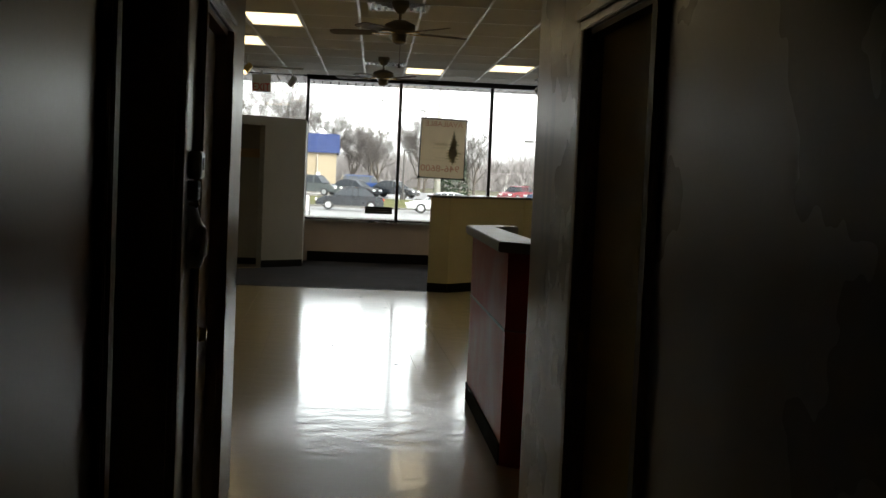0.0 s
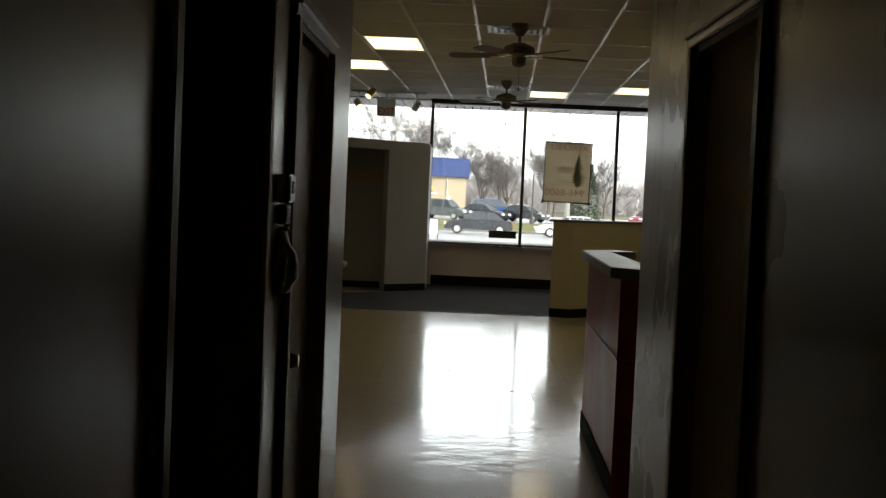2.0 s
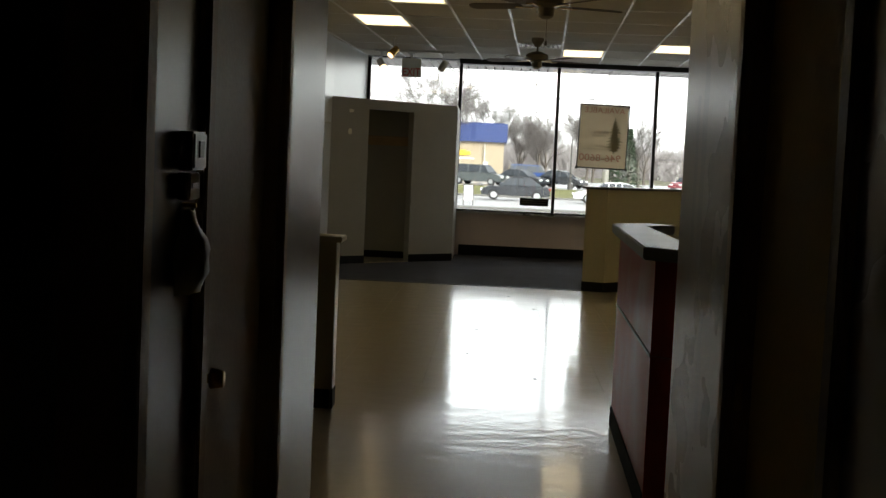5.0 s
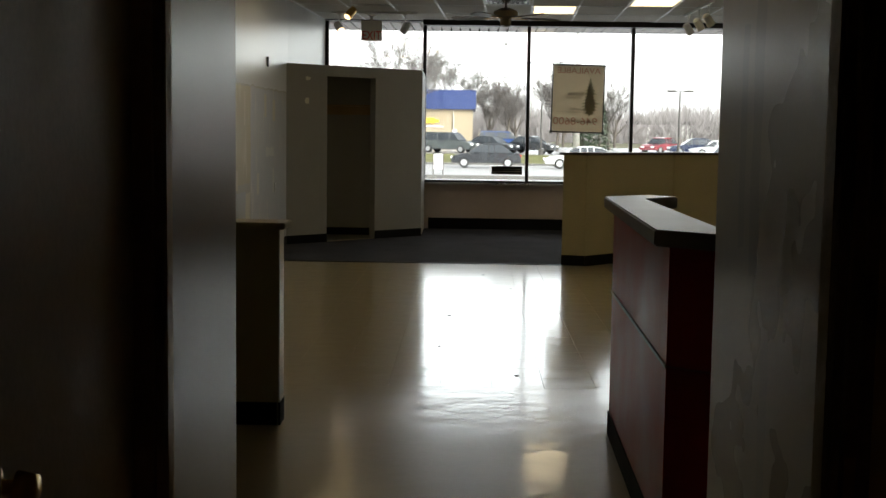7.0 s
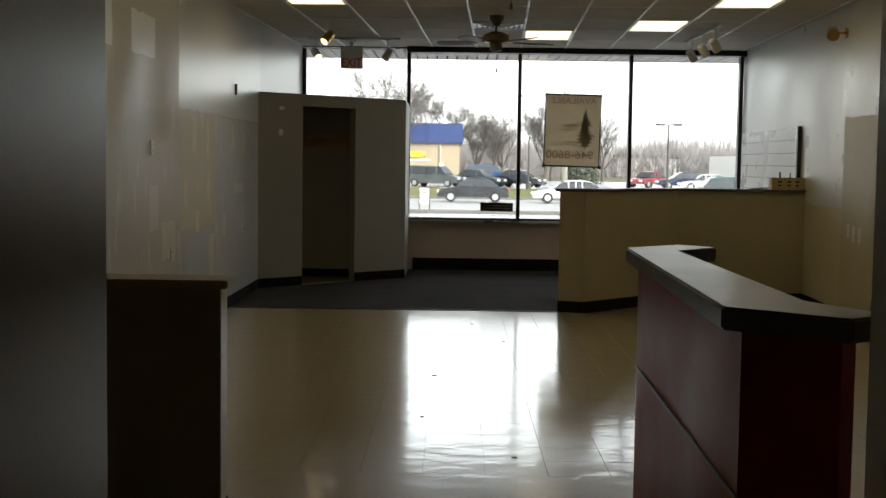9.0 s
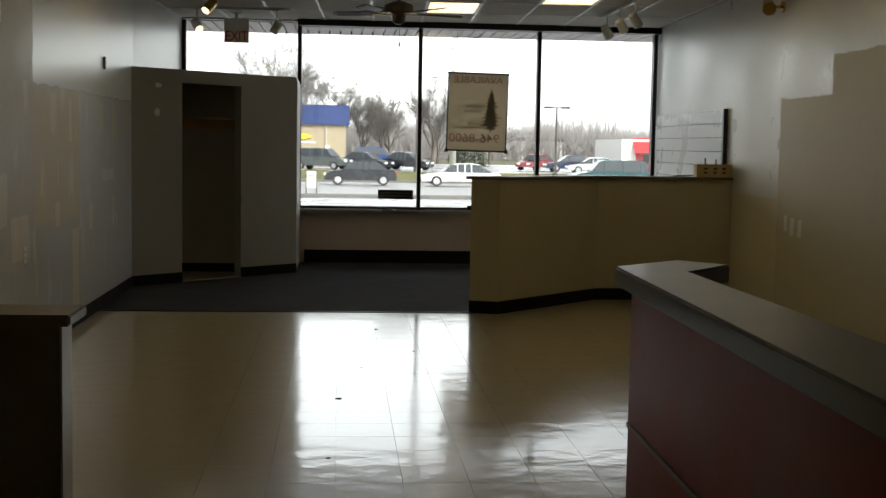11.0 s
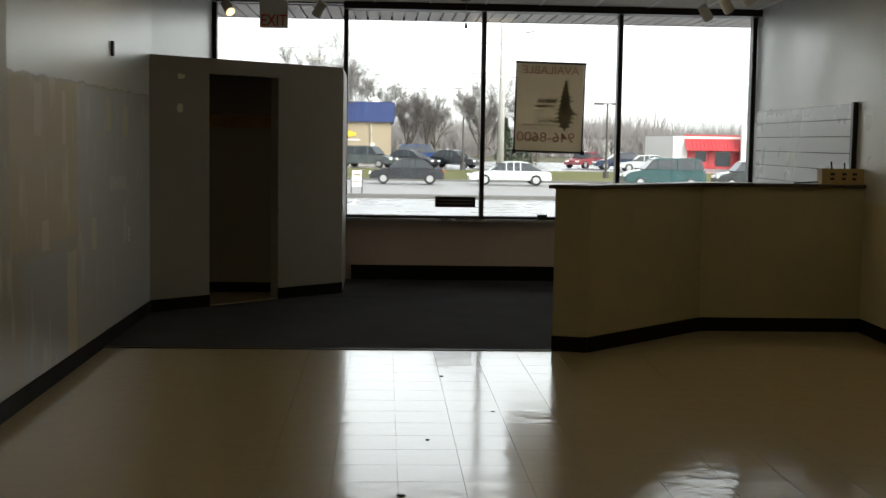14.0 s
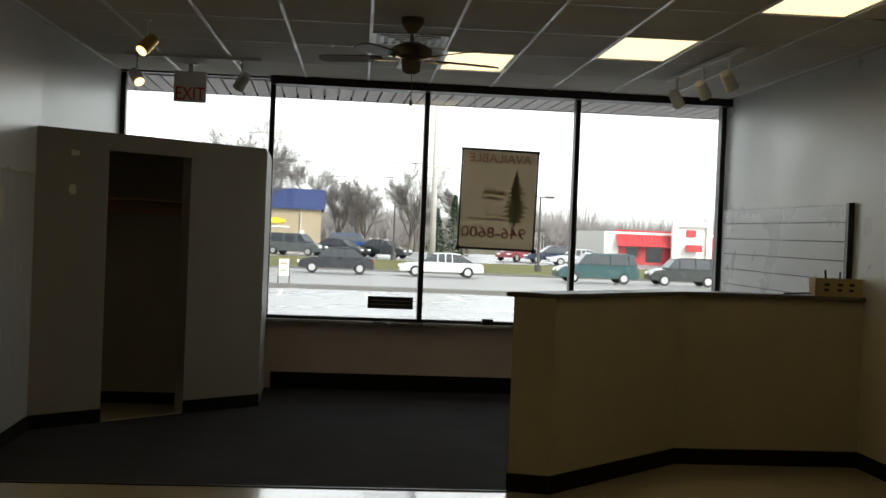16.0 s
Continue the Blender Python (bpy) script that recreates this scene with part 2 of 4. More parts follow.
def banner_material(name, color, through_color):
    """Thin printed vinyl through which daylight shows."""
    m = mat(name, color, 0.6, var=0.05)
    n, l = m.node_tree.nodes, m.node_tree.links
    tr, mx = n.new("ShaderNodeBsdfTranslucent"), n.new("ShaderNodeMixShader")
    tr.inputs["Color"].default_value = (*through_color, 1)
    mx.inputs[0].default_value = 0.55
    out = n["Material Output"]
    l.new(n["Principled BSDF"].outputs[0], mx.inputs[1])
    l.new(tr.outputs[0], mx.inputs[2])
    l.new(mx.outputs[0], out.inputs["Surface"])
    return m


M_BANNER = banner_material("banner_vinyl", (0.55, 0.5, 0.4), (0.74, 0.66, 0.53))
M_INK_RED = banner_material("red_ink", (0.42, 0.22, 0.17), (0.6, 0.36, 0.28))
M_INK_GREY = banner_material("grey_ink", (0.5, 0.455, 0.36), (0.68, 0.61, 0.49))
M_INK_GREEN = banner_material("dark_green_ink", (0.3, 0.28, 0.2), (0.55, 0.52, 0.38))
M_LOT = mat("wet_pale_asphalt", (0.24, 0.24, 0.245), 0.3, var=0.25, scale=1.0, fine=30, bump=0.1)
M_ROAD = mat("road_asphalt", (0.24, 0.235, 0.23), 0.5, var=0.15, scale=0.8, fine=20)
M_GRASS = mat("winter_grass", (0.13, 0.13, 0.055), 0.9, var=0.4, scale=2, fine=20, bump=0.5, spec=0.1)
M_EARTH = mat("far_ground", (0.11, 0.105, 0.07), 0.9, var=0.3, scale=0.5, fine=8, spec=0.1)
M_KERB = mat("kerb_concrete", (0.13, 0.125, 0.115), 0.8, var=0.2)
M_BARK = mat("grey_bark", (0.11, 0.095, 0.08), 0.9, var=0.25, spec=0.1)
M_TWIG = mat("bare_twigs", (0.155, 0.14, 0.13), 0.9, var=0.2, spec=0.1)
# Twig colour lightened to paint in the haze over the far woods.
M_HAZETWIG = mat("haze_paled_twigs", (0.2, 0.185, 0.18), 0.9, var=0.2, spec=0.1)
M_NEEDLE = mat("evergreen_needles", (0.04, 0.06, 0.035), 0.8, var=0.4, spec=0.1)
M_TANBRICK = mat("tan_brick", (0.34, 0.28, 0.19), 0.85, var=0.12, fine=12)
M_BLUE = mat("blue_metal_fascia", (0.02, 0.04, 0.14), 0.4, var=0.08)
M_YELLOW = mat("yellow_sign", (0.75, 0.5, 0.03), 0.5)
M_REDROOF = mat("red_metal_roof", (0.4, 0.03, 0.035), 0.4, var=0.08)
M_WHITEWALL = mat("white_stucco", (0.7, 0.68, 0.64), 0.8, var=0.06)
M_POLE = mat("pale_pole", (0.45, 0.43, 0.4), 0.7, var=0.1)
M_DPOLE = mat("dark_pole", (0.06, 0.055, 0.05), 0.5)
M_SOFFIT = mat("white_soffit_metal", (0.62, 0.57, 0.55), 0.5, var=0.25, scale=4)
M_TYRE = mat("rubber_tyre", (0.015, 0.015, 0.015), 0.8)
M_CARGLASS = mat("dark_car_glass", (0.02, 0.025, 0.03), 0.08, var=0.05, bump=0.0)


def paint(name, color):
    return mat(name, color, 0.25, var=0.05, bump=0.02, coat=0.6)


# ---- shapes ----


APART = {"print_bar", "slot", "pillar", "headlamp", "tail_lamp", "stick", "writing_bar", "small_print_bar", "jamb", "post", "stop", "window", "wire", "slat"}


class Shape:
    """Collects solids into one mesh."""

    def __init__(self):
        self.bm = bmesh.new()

    def box(self, lo, hi, m=None):
        c = [(a + b) / 2 for a, b in zip(lo, hi)]
        d = [abs(b - a) for a, b in zip(lo, hi)]
        t = Matrix.Translation(c) @ Matrix.Diagonal((*d, 1))
        bmesh.ops.create_cube(self.bm, size=1, matrix=(m @ t) if m else t)
        return self

    def cyl(self, a, b, r, r2=None, n=12):
        a, b = Vector(a), Vector(b)
        d = b - a
        t = Matrix.Translation((a + b) / 2) @ d.to_track_quat("Z", "Y").to_matrix().to_4x4()
        bmesh.ops.create_cone(self.bm, cap_ends=True, segments=n, radius1=r, radius2=r if r2 is None else r2, depth=d.length, matrix=t)
        return self

    def prism(self, pts, z0, z1, m=None):
        """A plan polygon raised from z0 to z1."""
        t = m or Matrix()
        low = [self.bm.verts.new(t @ Vector((x, y, z0))) for x, y in pts]
        top = [self.bm.verts.new(t @ Vector((x, y, z1))) for x, y in pts]
        n = len(pts)
        fs = [self.bm.faces.new(low[::-1]), self.bm.faces.new(top)]
        for i in range(n):
            fs.append(self.bm.faces.new((low[i], low[(i + 1) % n], top[(i + 1) % n], top[i])))
        bmesh.ops.recalc_face_normals(self.bm, faces=fs)
        return self

    def pieces(self):
        """The separate solids gathered so far, each a shape of its own."""
        left, out = set(self.bm.verts), []
        while left:
            todo, seen = [left.pop()], set()
            while todo:
                p = todo.pop()
                seen.add(p)
                for e in p.link_edges:
                    q = e.other_vert(p)
                    if q in left:
                        left.discard(q)
                        todo.append(q)
            s, twin = Shape(), {}
            for p in seen:
                twin[p] = s.bm.verts.new(p.co)
            for fc in {fc for p in seen for fc in p.link_faces}:
                s.bm.faces.new([twin[p] for p in fc.verts])
            out.append(s)
        self.bm.free()
        return out

    def done(self, name, material, parent=None, bevel=0.0, smooth=False):
        if name in APART and parent:
            return [q.done_one(name, material, parent, bevel, smooth) for q in self.pieces()][0]
        return self.done_one(name, material, parent, bevel, smooth)

    def done_one(self, name, material, parent=None, bevel=0.0, smooth=False):
        if bevel:
            bmesh.ops.bevel(self.bm, geom=self.bm.edges[:], offset=bevel, segments=2, affect="EDGES", clamp_overlap=True)
        me = bpy.data.meshes.new(name)
        self.bm.to_mesh(me)
        self.bm.free()
        me.materials.append(material)
        if smooth:
            for p in me.polygons:
                p.use_smooth = True
        ob = new(name, me)
        if parent:
            ob.parent = parent
        return ob


def thing(name, label, category, at=(0, 0, 0), rz=0, group=""):
    ob = new(name)
    ob.empty_display_size = 0.1
    ob.matrix_basis = pose(*at, 0, 0, rz)
    return tagged(ob, label, category, group)


def structure(ob, label, category=""):
    return tagged(ob, label, category, kind="structure")


def words(name, text, size, material, m, parent, width=None):
    cu = bpy.data.curves.new(name, "FONT")
    cu.body, cu.size, cu.align_x, cu.align_y, cu.extrude = text, size, "CENTER", "CENTER", 0.001
    cu.offset = size * 0.008
    tmp = bpy.data.objects.new(name, cu)
    scene.collection.objects.link(tmp)
    bpy.context.view_layer.update()
    me = bpy.data.meshes.new_from_object(tmp.evaluated_get(bpy.context.evaluated_depsgraph_get()))
    bpy.data.objects.remove(tmp)
    me.materials.clear()
    me.materials.append(material)
    if width:
        xs = [v.co.x for v in me.vertices]
        k = width / (max(xs) - min(xs))
        for v in me.vertices:
            v.co.x *= k
    ob = new(name, me)
    ob.parent = parent
    ob.matrix_basis = m
    return ob


# ---- the plan ----
XL, XR, YW, ZC = -0.1, 6.12, 12.0, 3.06      # room: side walls, window wall, ceiling
HL, HR, YE, YB = 1.5, 2.79, -3.06, -10.2     # hall: side walls, its end, the back of the place
EK = 0.033                                   # the east wall leans this much to the west for each metre southwards
YR = -3.63                                   # end of the hall's east wall
SILL, HEAD = 0.7, 2.985

# walls of the room
structure(Shape().box((XL - 0.15, YE - 0.12, 0), (XL, YW + 0.2, 3.3)).done("wall_west", M_LEFT), "scuffed glossy wall with patches of filler and old paint", "wall")


def east(y):
    return XR - EK * (YW - y)


structure(Shape().prism([(east(YR - 0.12), YR - 0.12), (XR + 0.15, YR - 0.12), (XR + 0.15, YW + 0.2), (east(YW + 0.2), YW + 0.2)], 0, 3.3).done("wall_east", M_RIGHT), "glossy pale wall with patches of older cream paint", "wall")
structure(Shape().box((XL, YE - 0.12, 0), (HL - 0.12, YE, 3.3)).box((HR + 0.12, YR - 0.12, 0), (XR, YR, 3.3)).box((HL - 0.12, YE - 0.12, 2.75), (XR, YE, 3.3)).done("wall_south", M_CREAM), "cream painted wall either side of the hall", "wall")
structure(Shape().box((XL, YW, 0), (XR, YW + 0.2, SILL - 0.03)).box((XL, YW, SILL - 0.03), (0.06, YW + 0.2, HEAD + 0.13)).done("wall_north", M_SILLW), "pinkish low wall under the shop window", "wall")
structure(Shape().box((XL, YW, HEAD + 0.13), (XR, YW + 0.2, 3.3)).done("wall_north_header", M_SOFFIT), "plain wall above the shop window", "wall")

structure(Shape().prism([(XL, 9.25), (0.062, YW - 0.001), (XL, YW - 0.001)], 2.29, 3.3).done("wall_west_return", M_LEFT), "glossy pale wall running in to the window frame", "wall")

# hall walls with their door openings
L1A, L1B, L2A, L2B = -6.6, -5.6, -4.98, -4.03
RA, RB = -5.6, -4.72
DH = 2.03
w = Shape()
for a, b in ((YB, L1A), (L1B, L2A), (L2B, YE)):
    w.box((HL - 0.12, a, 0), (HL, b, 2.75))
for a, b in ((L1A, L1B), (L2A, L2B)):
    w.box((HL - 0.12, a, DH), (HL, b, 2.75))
structure(w.done("wall_hall_west", M_HALL_SHADED), "grey semi-gloss hall wall with two doorways, shade in its colour", "wall")
w = Shape()
for a, b in ((YB, RA), (RB, YR)):
    w.box((HR, a, 0), (HR + 0.12, b, 2.75))
w.box((HR, RA, DH), (HR + 0.12, RB, 2.75))
structure(w.done("wall_hall_east", M_HALL_EAST), "dim grey semi-gloss hall wall with dark streaks", "wall")
# Unseen behind the camera; white and close so it bounces daylight up the hall.
structure(Shape().box((XL - 2, YB - 0.12, 0), (XR - 1.1, YB, 2.85)).done("wall_back_bounce", M_WHITEWALL), "unseen white wall closing the hall, added to bounce light", "wall")
structure(Shape().box((XL - 2, YB, 0), (XL - 1.9, YE - 0.12, 3.3)).box((XL - 1.9, YE - 0.13, 0), (XL - 0.1, YE - 0.01, 3.3)).done("wall_side_room", M_UNLIT), "plain wall of the side room, coloured dark as unlit", "wall")
structure(Shape().box((XR - 1.2, YB, 0), (XR - 1.1, YR - 0.12, 3.3)).done("wall_back_room", M_TAN), "plain wall of the back room", "wall")
structure(Shape().box((XL - 2, YB, 2.75), (XR - 1.1, YR - 0.12, 2.85)).box((XL - 2, YR - 0.12, 2.75), (HL, YE, 2.85)).box((HL, YR - 0.12, 2.75), (XR, YE, 2.85)).done("ceiling_hall", M_CEIL), "plain hall ceiling", "ceiling")

# floor under the tiles, and the carpet
structure(Shape().box((XL - 2, YB, -0.12), (XR - 1.1, YR - 0.12, -0.004)).box((XL - 2, YR - 0.12, -0.12), (HL, YE, -0.004)).box((HL, YR - 0.12, -0.12), (XR, YE, -0.004)).box((XL, YE, -0.12), (XR, YW + 0.2, -0.004)).done("floor", M_GROUT), "waxed tan vinyl tile floor, shiny", "floor")
YC = 7.27
structure(Shape().prism([(XL, YC), (3.3, YC), (3.46, 7.3), (4.6, 8.42), (east(8.45), 8.45), (XR, YW), (XL, YW)], -0.004, 0.008).done("carpet", M_CARPET), "charcoal loop-pile carpet by the window", "carpet")
structure(Shape().box((XL, YC - 0.03, -0.004), (3.25, YC, 0.007)).done("carpet_trim", M_BLACK), "black rubber edge strip of the carpet", "trim")

# ceiling: boards and grid; cells 0.605 by 1.16
GX, GY, DX, DY = 2.345, 9.6, 0.6, 1.16
LAMPS = [(1, 3.8), (0, 6.12), (7, 6.12), (6, 8.44), (4, 9.6), (7, 3.8), (0, 1.48)]
cols = [GX + DX * k for k in range(-5, 7)]
rows_y = [GY + DY * k for k in range(-11, 3)]


def lamp_cell(k, y):
    x0 = GX + DX * (k - 3)
    return x0, y


SKEW = -2.05  # the ceiling grid stands slightly askew to the walls
TURN = Matrix.Translation((2.72, 9.05, 0)) @ Matrix.Rotation(radians(SKEW), 4, "Z") @ Matrix.Translation((-2.72, -9.05, 0))


cells = {(round(lamp_cell(k, y)[0], 2), round(y, 2)) for k, y in LAMPS}
c = Shape()
t = Shape()
xs = [XL - 0.14] + [x for x in cols if XL + 0.02 < x < XR - 0.02] + [XR + 0.14]
ys = [YE + 0.02] + [y for y in rows_y if YE + 0.05 < y < YW - 0.05] + [YW + 0.12]
for i in range(len(xs) - 1):
    for j in range(len(ys) - 1):
        if (round(xs[i], 2), round(ys[j], 2)) in cells:
            continue
        sag = random.uniform(0, 0.004)
        c.box((xs[i] + 0.012, ys[j] + 0.012, ZC + 0.003 - sag), (xs[i + 1] - 0.012, ys[j + 1] - 0.012, ZC + 0.02 - sag), TURN)
c.box((XL, YE, ZC + 0.12), (XR, YW, ZC + 0.2))
structure(c.done("ceiling", M_CEIL), "dropped ceiling of pale mineral fibre tiles", "ceiling")
for x in xs[1:-1]:
    t.box((x - 0.012, YE + 0.02, ZC - 0.006), (x + 0.012, YW + 0.1, ZC + 0.03), TURN)
for y in ys[1:-1]:
    t.box((XL - 0.14, y - 0.008, ZC - 0.003), (XR + 0.14, y + 0.008, ZC + 0.03), TURN)
structure(t.done("ceiling_grid", M_TBAR), "white metal T-bar grid of the ceiling", "ceiling")

# shop window
w = thing("window_1", "", "")
structure(w, "wide shop window in a dark bronze frame with four panes", "window")
f = Shape()
MULL = [0.085, 1.524, 3.048, 4.572, XR - 0.04]
for x in MULL:
    f.box((x - 0.025, YW - 0.02, SILL), (x + 0.025, YW + 0.1, HEAD + 0.05))
f.box((0.061, YW - 0.015, SILL - 0.02), (XR, YW + 0.1, SILL + 0.03))
f.box((1.5, YW - 0.16, HEAD), (XR, YW + 0.1, HEAD + 0.12))
f.box((0.061, YW - 0.03, HEAD + 0.06), (1.5, YW + 0.1, HEAD + 0.12))
f.done("frame", M_BRONZE, w, 0.004)
for a, b in zip(MULL[:-1], MULL[1:]):
    g = Shape().box((a + 0.026, YW + 0.03, SILL + 0.031), (b - 0.026, YW + 0.036, HEAD - 0.001 if a > 1 else HEAD + 0.059)).done("pane", M_GLASS, w)
    g.visible_shadow = False
Shape().box((XL + 0.02, YW - 0.11, SILL - 0.03), (XR, YW - 0.016, SILL - 0.001)).done("sill", M_ALU, w, 0.004)

# black vinyl base
BASE = 0.115


def base_run(shape, pts, side=0.008, top=BASE):
    for (ax, ay), (bx, by) in zip(pts[:-1], pts[1:]):
        d = Vector((bx - ax, by - ay, 0))
        n = Vector((d.y, -d.x, 0)).normalized() * side
        shape.prism([(ax + n.x * 0.1, ay + n.y * 0.1), (bx + n.x * 0.1, by + n.y * 0.1), (bx + n.x, by + n.y), (ax + n.x, ay + n.y)], -0.003, top)


b = Shape()
base_run(b, [(XL, -0.3), (XL, 9.12)])
base_run(b, [(1.6, YW), (XR, YW)], 0.012, 0.17)
base_run(b, [(east(8.36), 8.36), (east(-3.6), -3.6)], 0.01)
base_run(b, [(XL, YE), (XL, -0.5)])
structure(b.done("baseboard", M_BASE), "black vinyl baseboard", "baseboard")

# angled half wall beside the carpet
HALF = [(3.235, 7.27), (3.486, 7.19), (4.62, 8.35), (east(8.36), 8.36), (east(8.52), 8.52), (4.56, 8.51), (3.44, 7.4)]
h = thing("half_wall", "", "")
structure(h, "angled cream half wall with a dark cap", "wall")
Shape().prism(HALF, 0, 1.22).done("body", M_CREAM, h)
Shape().prism([(3.18, 7.26), (3.5, 7.17), (4.64, 8.31), (east(8.32), 8.32), (east(8.57), 8.57), (4.53, 8.56), (3.4, 7.45)], 1.221, 1.25).done("cap", M_CAP, h, 0.004)
b = Shape()
base_run(b, HALF[:4])
base_run(b, [(3.44, 7.4), HALF[0]])
b.done("base", M_BASE, h)

# corner closet with a diagonal front
k = thing("corner_closet", "", "")
structure(k, "pale corner closet with an open doorway and a shelf", "closet")
CT = 2.25
P0, P1, P2, P3 = Vector((XL, 9.12, 0)), Vector((0.36, 9.57, 0)), Vector((0.94, 10.15, 0)), Vector((1.54, 10.71, 0))
d = (P3 - P0).normalized()
nn = Vector((-d.y, d.x, 0)) * 0.11


def wall_strip(shape, a, b, z0, z1, back=nn):
    shape.prism([(a.x, a.y), (b.x, b.y), (b.x + back.x, b.y + back.y), (a.x + back.x, a.y + back.y)], z0, z1)


q = Shape()
wall_strip(q, P0, P1, 0, CT)
wall_strip(q, P2, P3, 0, CT)
wall_strip(q, P1, P2, 2.14, CT)
q.prism([(1.44, 10.8), (1.54, 10.712), (1.54, 11.96), (1.44, 11.96)], 0, CT)
q.prism([(XL, 10.62), (1.2, 10.62), (1.2, 10.7), (XL, 10.7)], 0, CT - 0.002)
q.done("body", M_CLOSET, k)
Shape().prism([(XL, 9.14), (1.53, 10.72), (1.53, 11.96), (XL, 11.96)], CT, CT + 0.03).done("top", M_CLOSET, k)
Shape().box((XL, 10.58, 1.66), (1.1, 10.62, 1.77)).box((XL, 10.3, 1.771), (1.0, 10.618, 1.79)).done("shelf", M_TRIM, k)
b = Shape()
base_run(b, [(P0.x, P0.y), (P1.x, P1.y)])
base_run(b, [(P2.x, P2.y), (P3.x, P3.y)])
base_run(b, [(XL, 10.62), (1.1, 10.62)])
b.done("base", M_BASE, k)
Shape().prism([(0.36, 9.58), (0.94, 10.16), (0.94, 10.61), (XL, 10.61), (XL, 9.7)], 0.009, 0.016).done("threshold_floor", M_TILE, k)
r = Shape()
wall_strip(r, P2 - nn * 0.1, P3 - nn * 0.1, 0.85, 0.89, nn * 0.099)
r.done("rail", M_CLOSET, k)

# low walls near the hall
lw = thing("low_wall", "", "")
structure(lw, "low cream partition with a pale wooden cap", "wall")
Shape().box((XL, -0.48, 0), (1.24, -0.34, 0.993)).done("body", M_CREAM, lw)
Shape().box((XL, -0.53, 0.994), (1.28, -0.29, 1.028)).done("cap", M_WCAP, lw, 0.006)
Shape().box((XL, -0.49, 0), (1.232, -0.481, BASE)).box((1.2401, -0.49, 0), (1.25, -0.34, BASE)).done("base", M_BASE, lw)
Shape().box((1.2405, -0.478, 0.101), (1.246, -0.342, 0.993)).done("end_trim", M_WHITE, lw)
# red service counter
ct = thing("service_counter", "dark red laminate counter with grey bar top on tiles", "counter")
BODY = [(2.86, -2.5), (3.05, -2.66), (3.1, -2.6), (3.0, -2.4), (3.0, -0.68), (3.16, -0.46), (3.07, -0.37), (2.9, -0.53)]
Shape().prism(BODY, 0.0, 0.71).done("lower_panel", M_RED, ct)
Shape().prism(BODY, 0.716, 1.125).done("upper_panel", M_RED, ct)
s = Shape().prism([(2.855, -2.5), (2.861, -2.5), (2.901, -0.53), (2.895, -0.53)], 0.706, 0.72)
s.done("seam_strip", M_SEAM, ct)
Shape().prism([(2.8, -2.55), (3.04, -2.76), (3.16, -2.66), (3.04, -2.4), (3.035, -0.66), (3.225, -0.43), (3.095, -0.29), (2.85, -0.52)], 1.126, 1.182).done("bar_top", M_GREYTOP, ct, 0.006)
b = Shape()
base_run(b, [(2.9, -0.53), (2.86, -2.5)])
b.done("base", M_BASE, ct)

# ---- doors of the hall ----


def casing(name, x, a, b, side, label, room_side):
    """A moulded casing, jamb and stop round an opening in a hall wall. side: the way the hall lies (+1 or -1 in x)."""
    c = thing(name, "", "")
    structure(c, label, "door")
    s = Shape()
    for y0, y1 in ((a - 0.11, a - 0.004), (b + 0.004, b + 0.11)):
        s.box((x, y0, 0), (x + side * 0.016, y1, DH + 0.004))
        s.box((x + side * 0.016, y0 + 0.012, 0), (x + side * 0.024, y1 - 0.035, DH + 0.004))
    s.done("side_trim", M_TRIM, c, 0.003)
    s = Shape()
    s.box((x, a - 0.11, DH + 0.005), (x + side * 0.018, b + 0.11, DH + 0.075))
    s.box((x + side * 0.018, a - 0.11, DH + 0.035), (x + side * 0.034, b + 0.11, DH + 0.075))
    s.done("head_trim", M_SHEENTRIM, c, 0.004)
    s = Shape()
    for y0, y1 in ((a, a + 0.018), (b - 0.018, b)):
        s.box((x - side * 0.121, y0, 0), (x + side * 0.001, y1, DH))
    s.box((x - side * 0.121, a + 0.018, DH - 0.018), (x + side * 0.001, b - 0.018, DH))
    s.done("jamb", M_TRIM if room_side is None else room_side, c)
    return c


def knob(parent, x, y, z, side):
    Shape().cyl((x, y, z), (x + side * 0.012, y, z), 0.032).cyl((x + side * 0.012, y, z), (x + side * 0.045, y, z), 0.012).cyl((x + side * 0.045, y, z), (x + side * 0.075, y, z), 0.026, 0.02).done("knob", M_BRASS, parent, 0, True)


casing("door_1", HL, L1A, L1B, 1, "open doorway with brown trim to a dark room", None)
d2 = casing("door_2", HL, L2A, L2B, 1, "closed brown wooden door in brown trim", None)
Shape().box((HL - 0.08, L2A + 0.02, 0.008), (HL - 0.04, L2B - 0.02, DH - 0.02)).done("leaf", M_DOOR, d2, 0.003)
knob(d2, HL - 0.04, L2A + 0.09, 0.96, 1)
d3 = casing("door_3", HR, RA, RB, -1, "closed tan painted door set back in brown trim", None)
Shape().box((HR + 0.04, RA + 0.02, 0.008), (HR + 0.08, RB - 0.02, DH - 0.02)).done("leaf", M_TAN, d3, 0.003)
Shape().box((HR + 0.02, RB - 0.028, 0), (HR + 0.039, RB - 0.0181, DH - 0.02)).done("stop", M_TRIM, d3)
Shape().box((HR + 0.001, RB - 0.0195, 0.92), (HR + 0.019, RB - 0.0181, 0.99)).done("strike_plate", M_BRASS, d3)

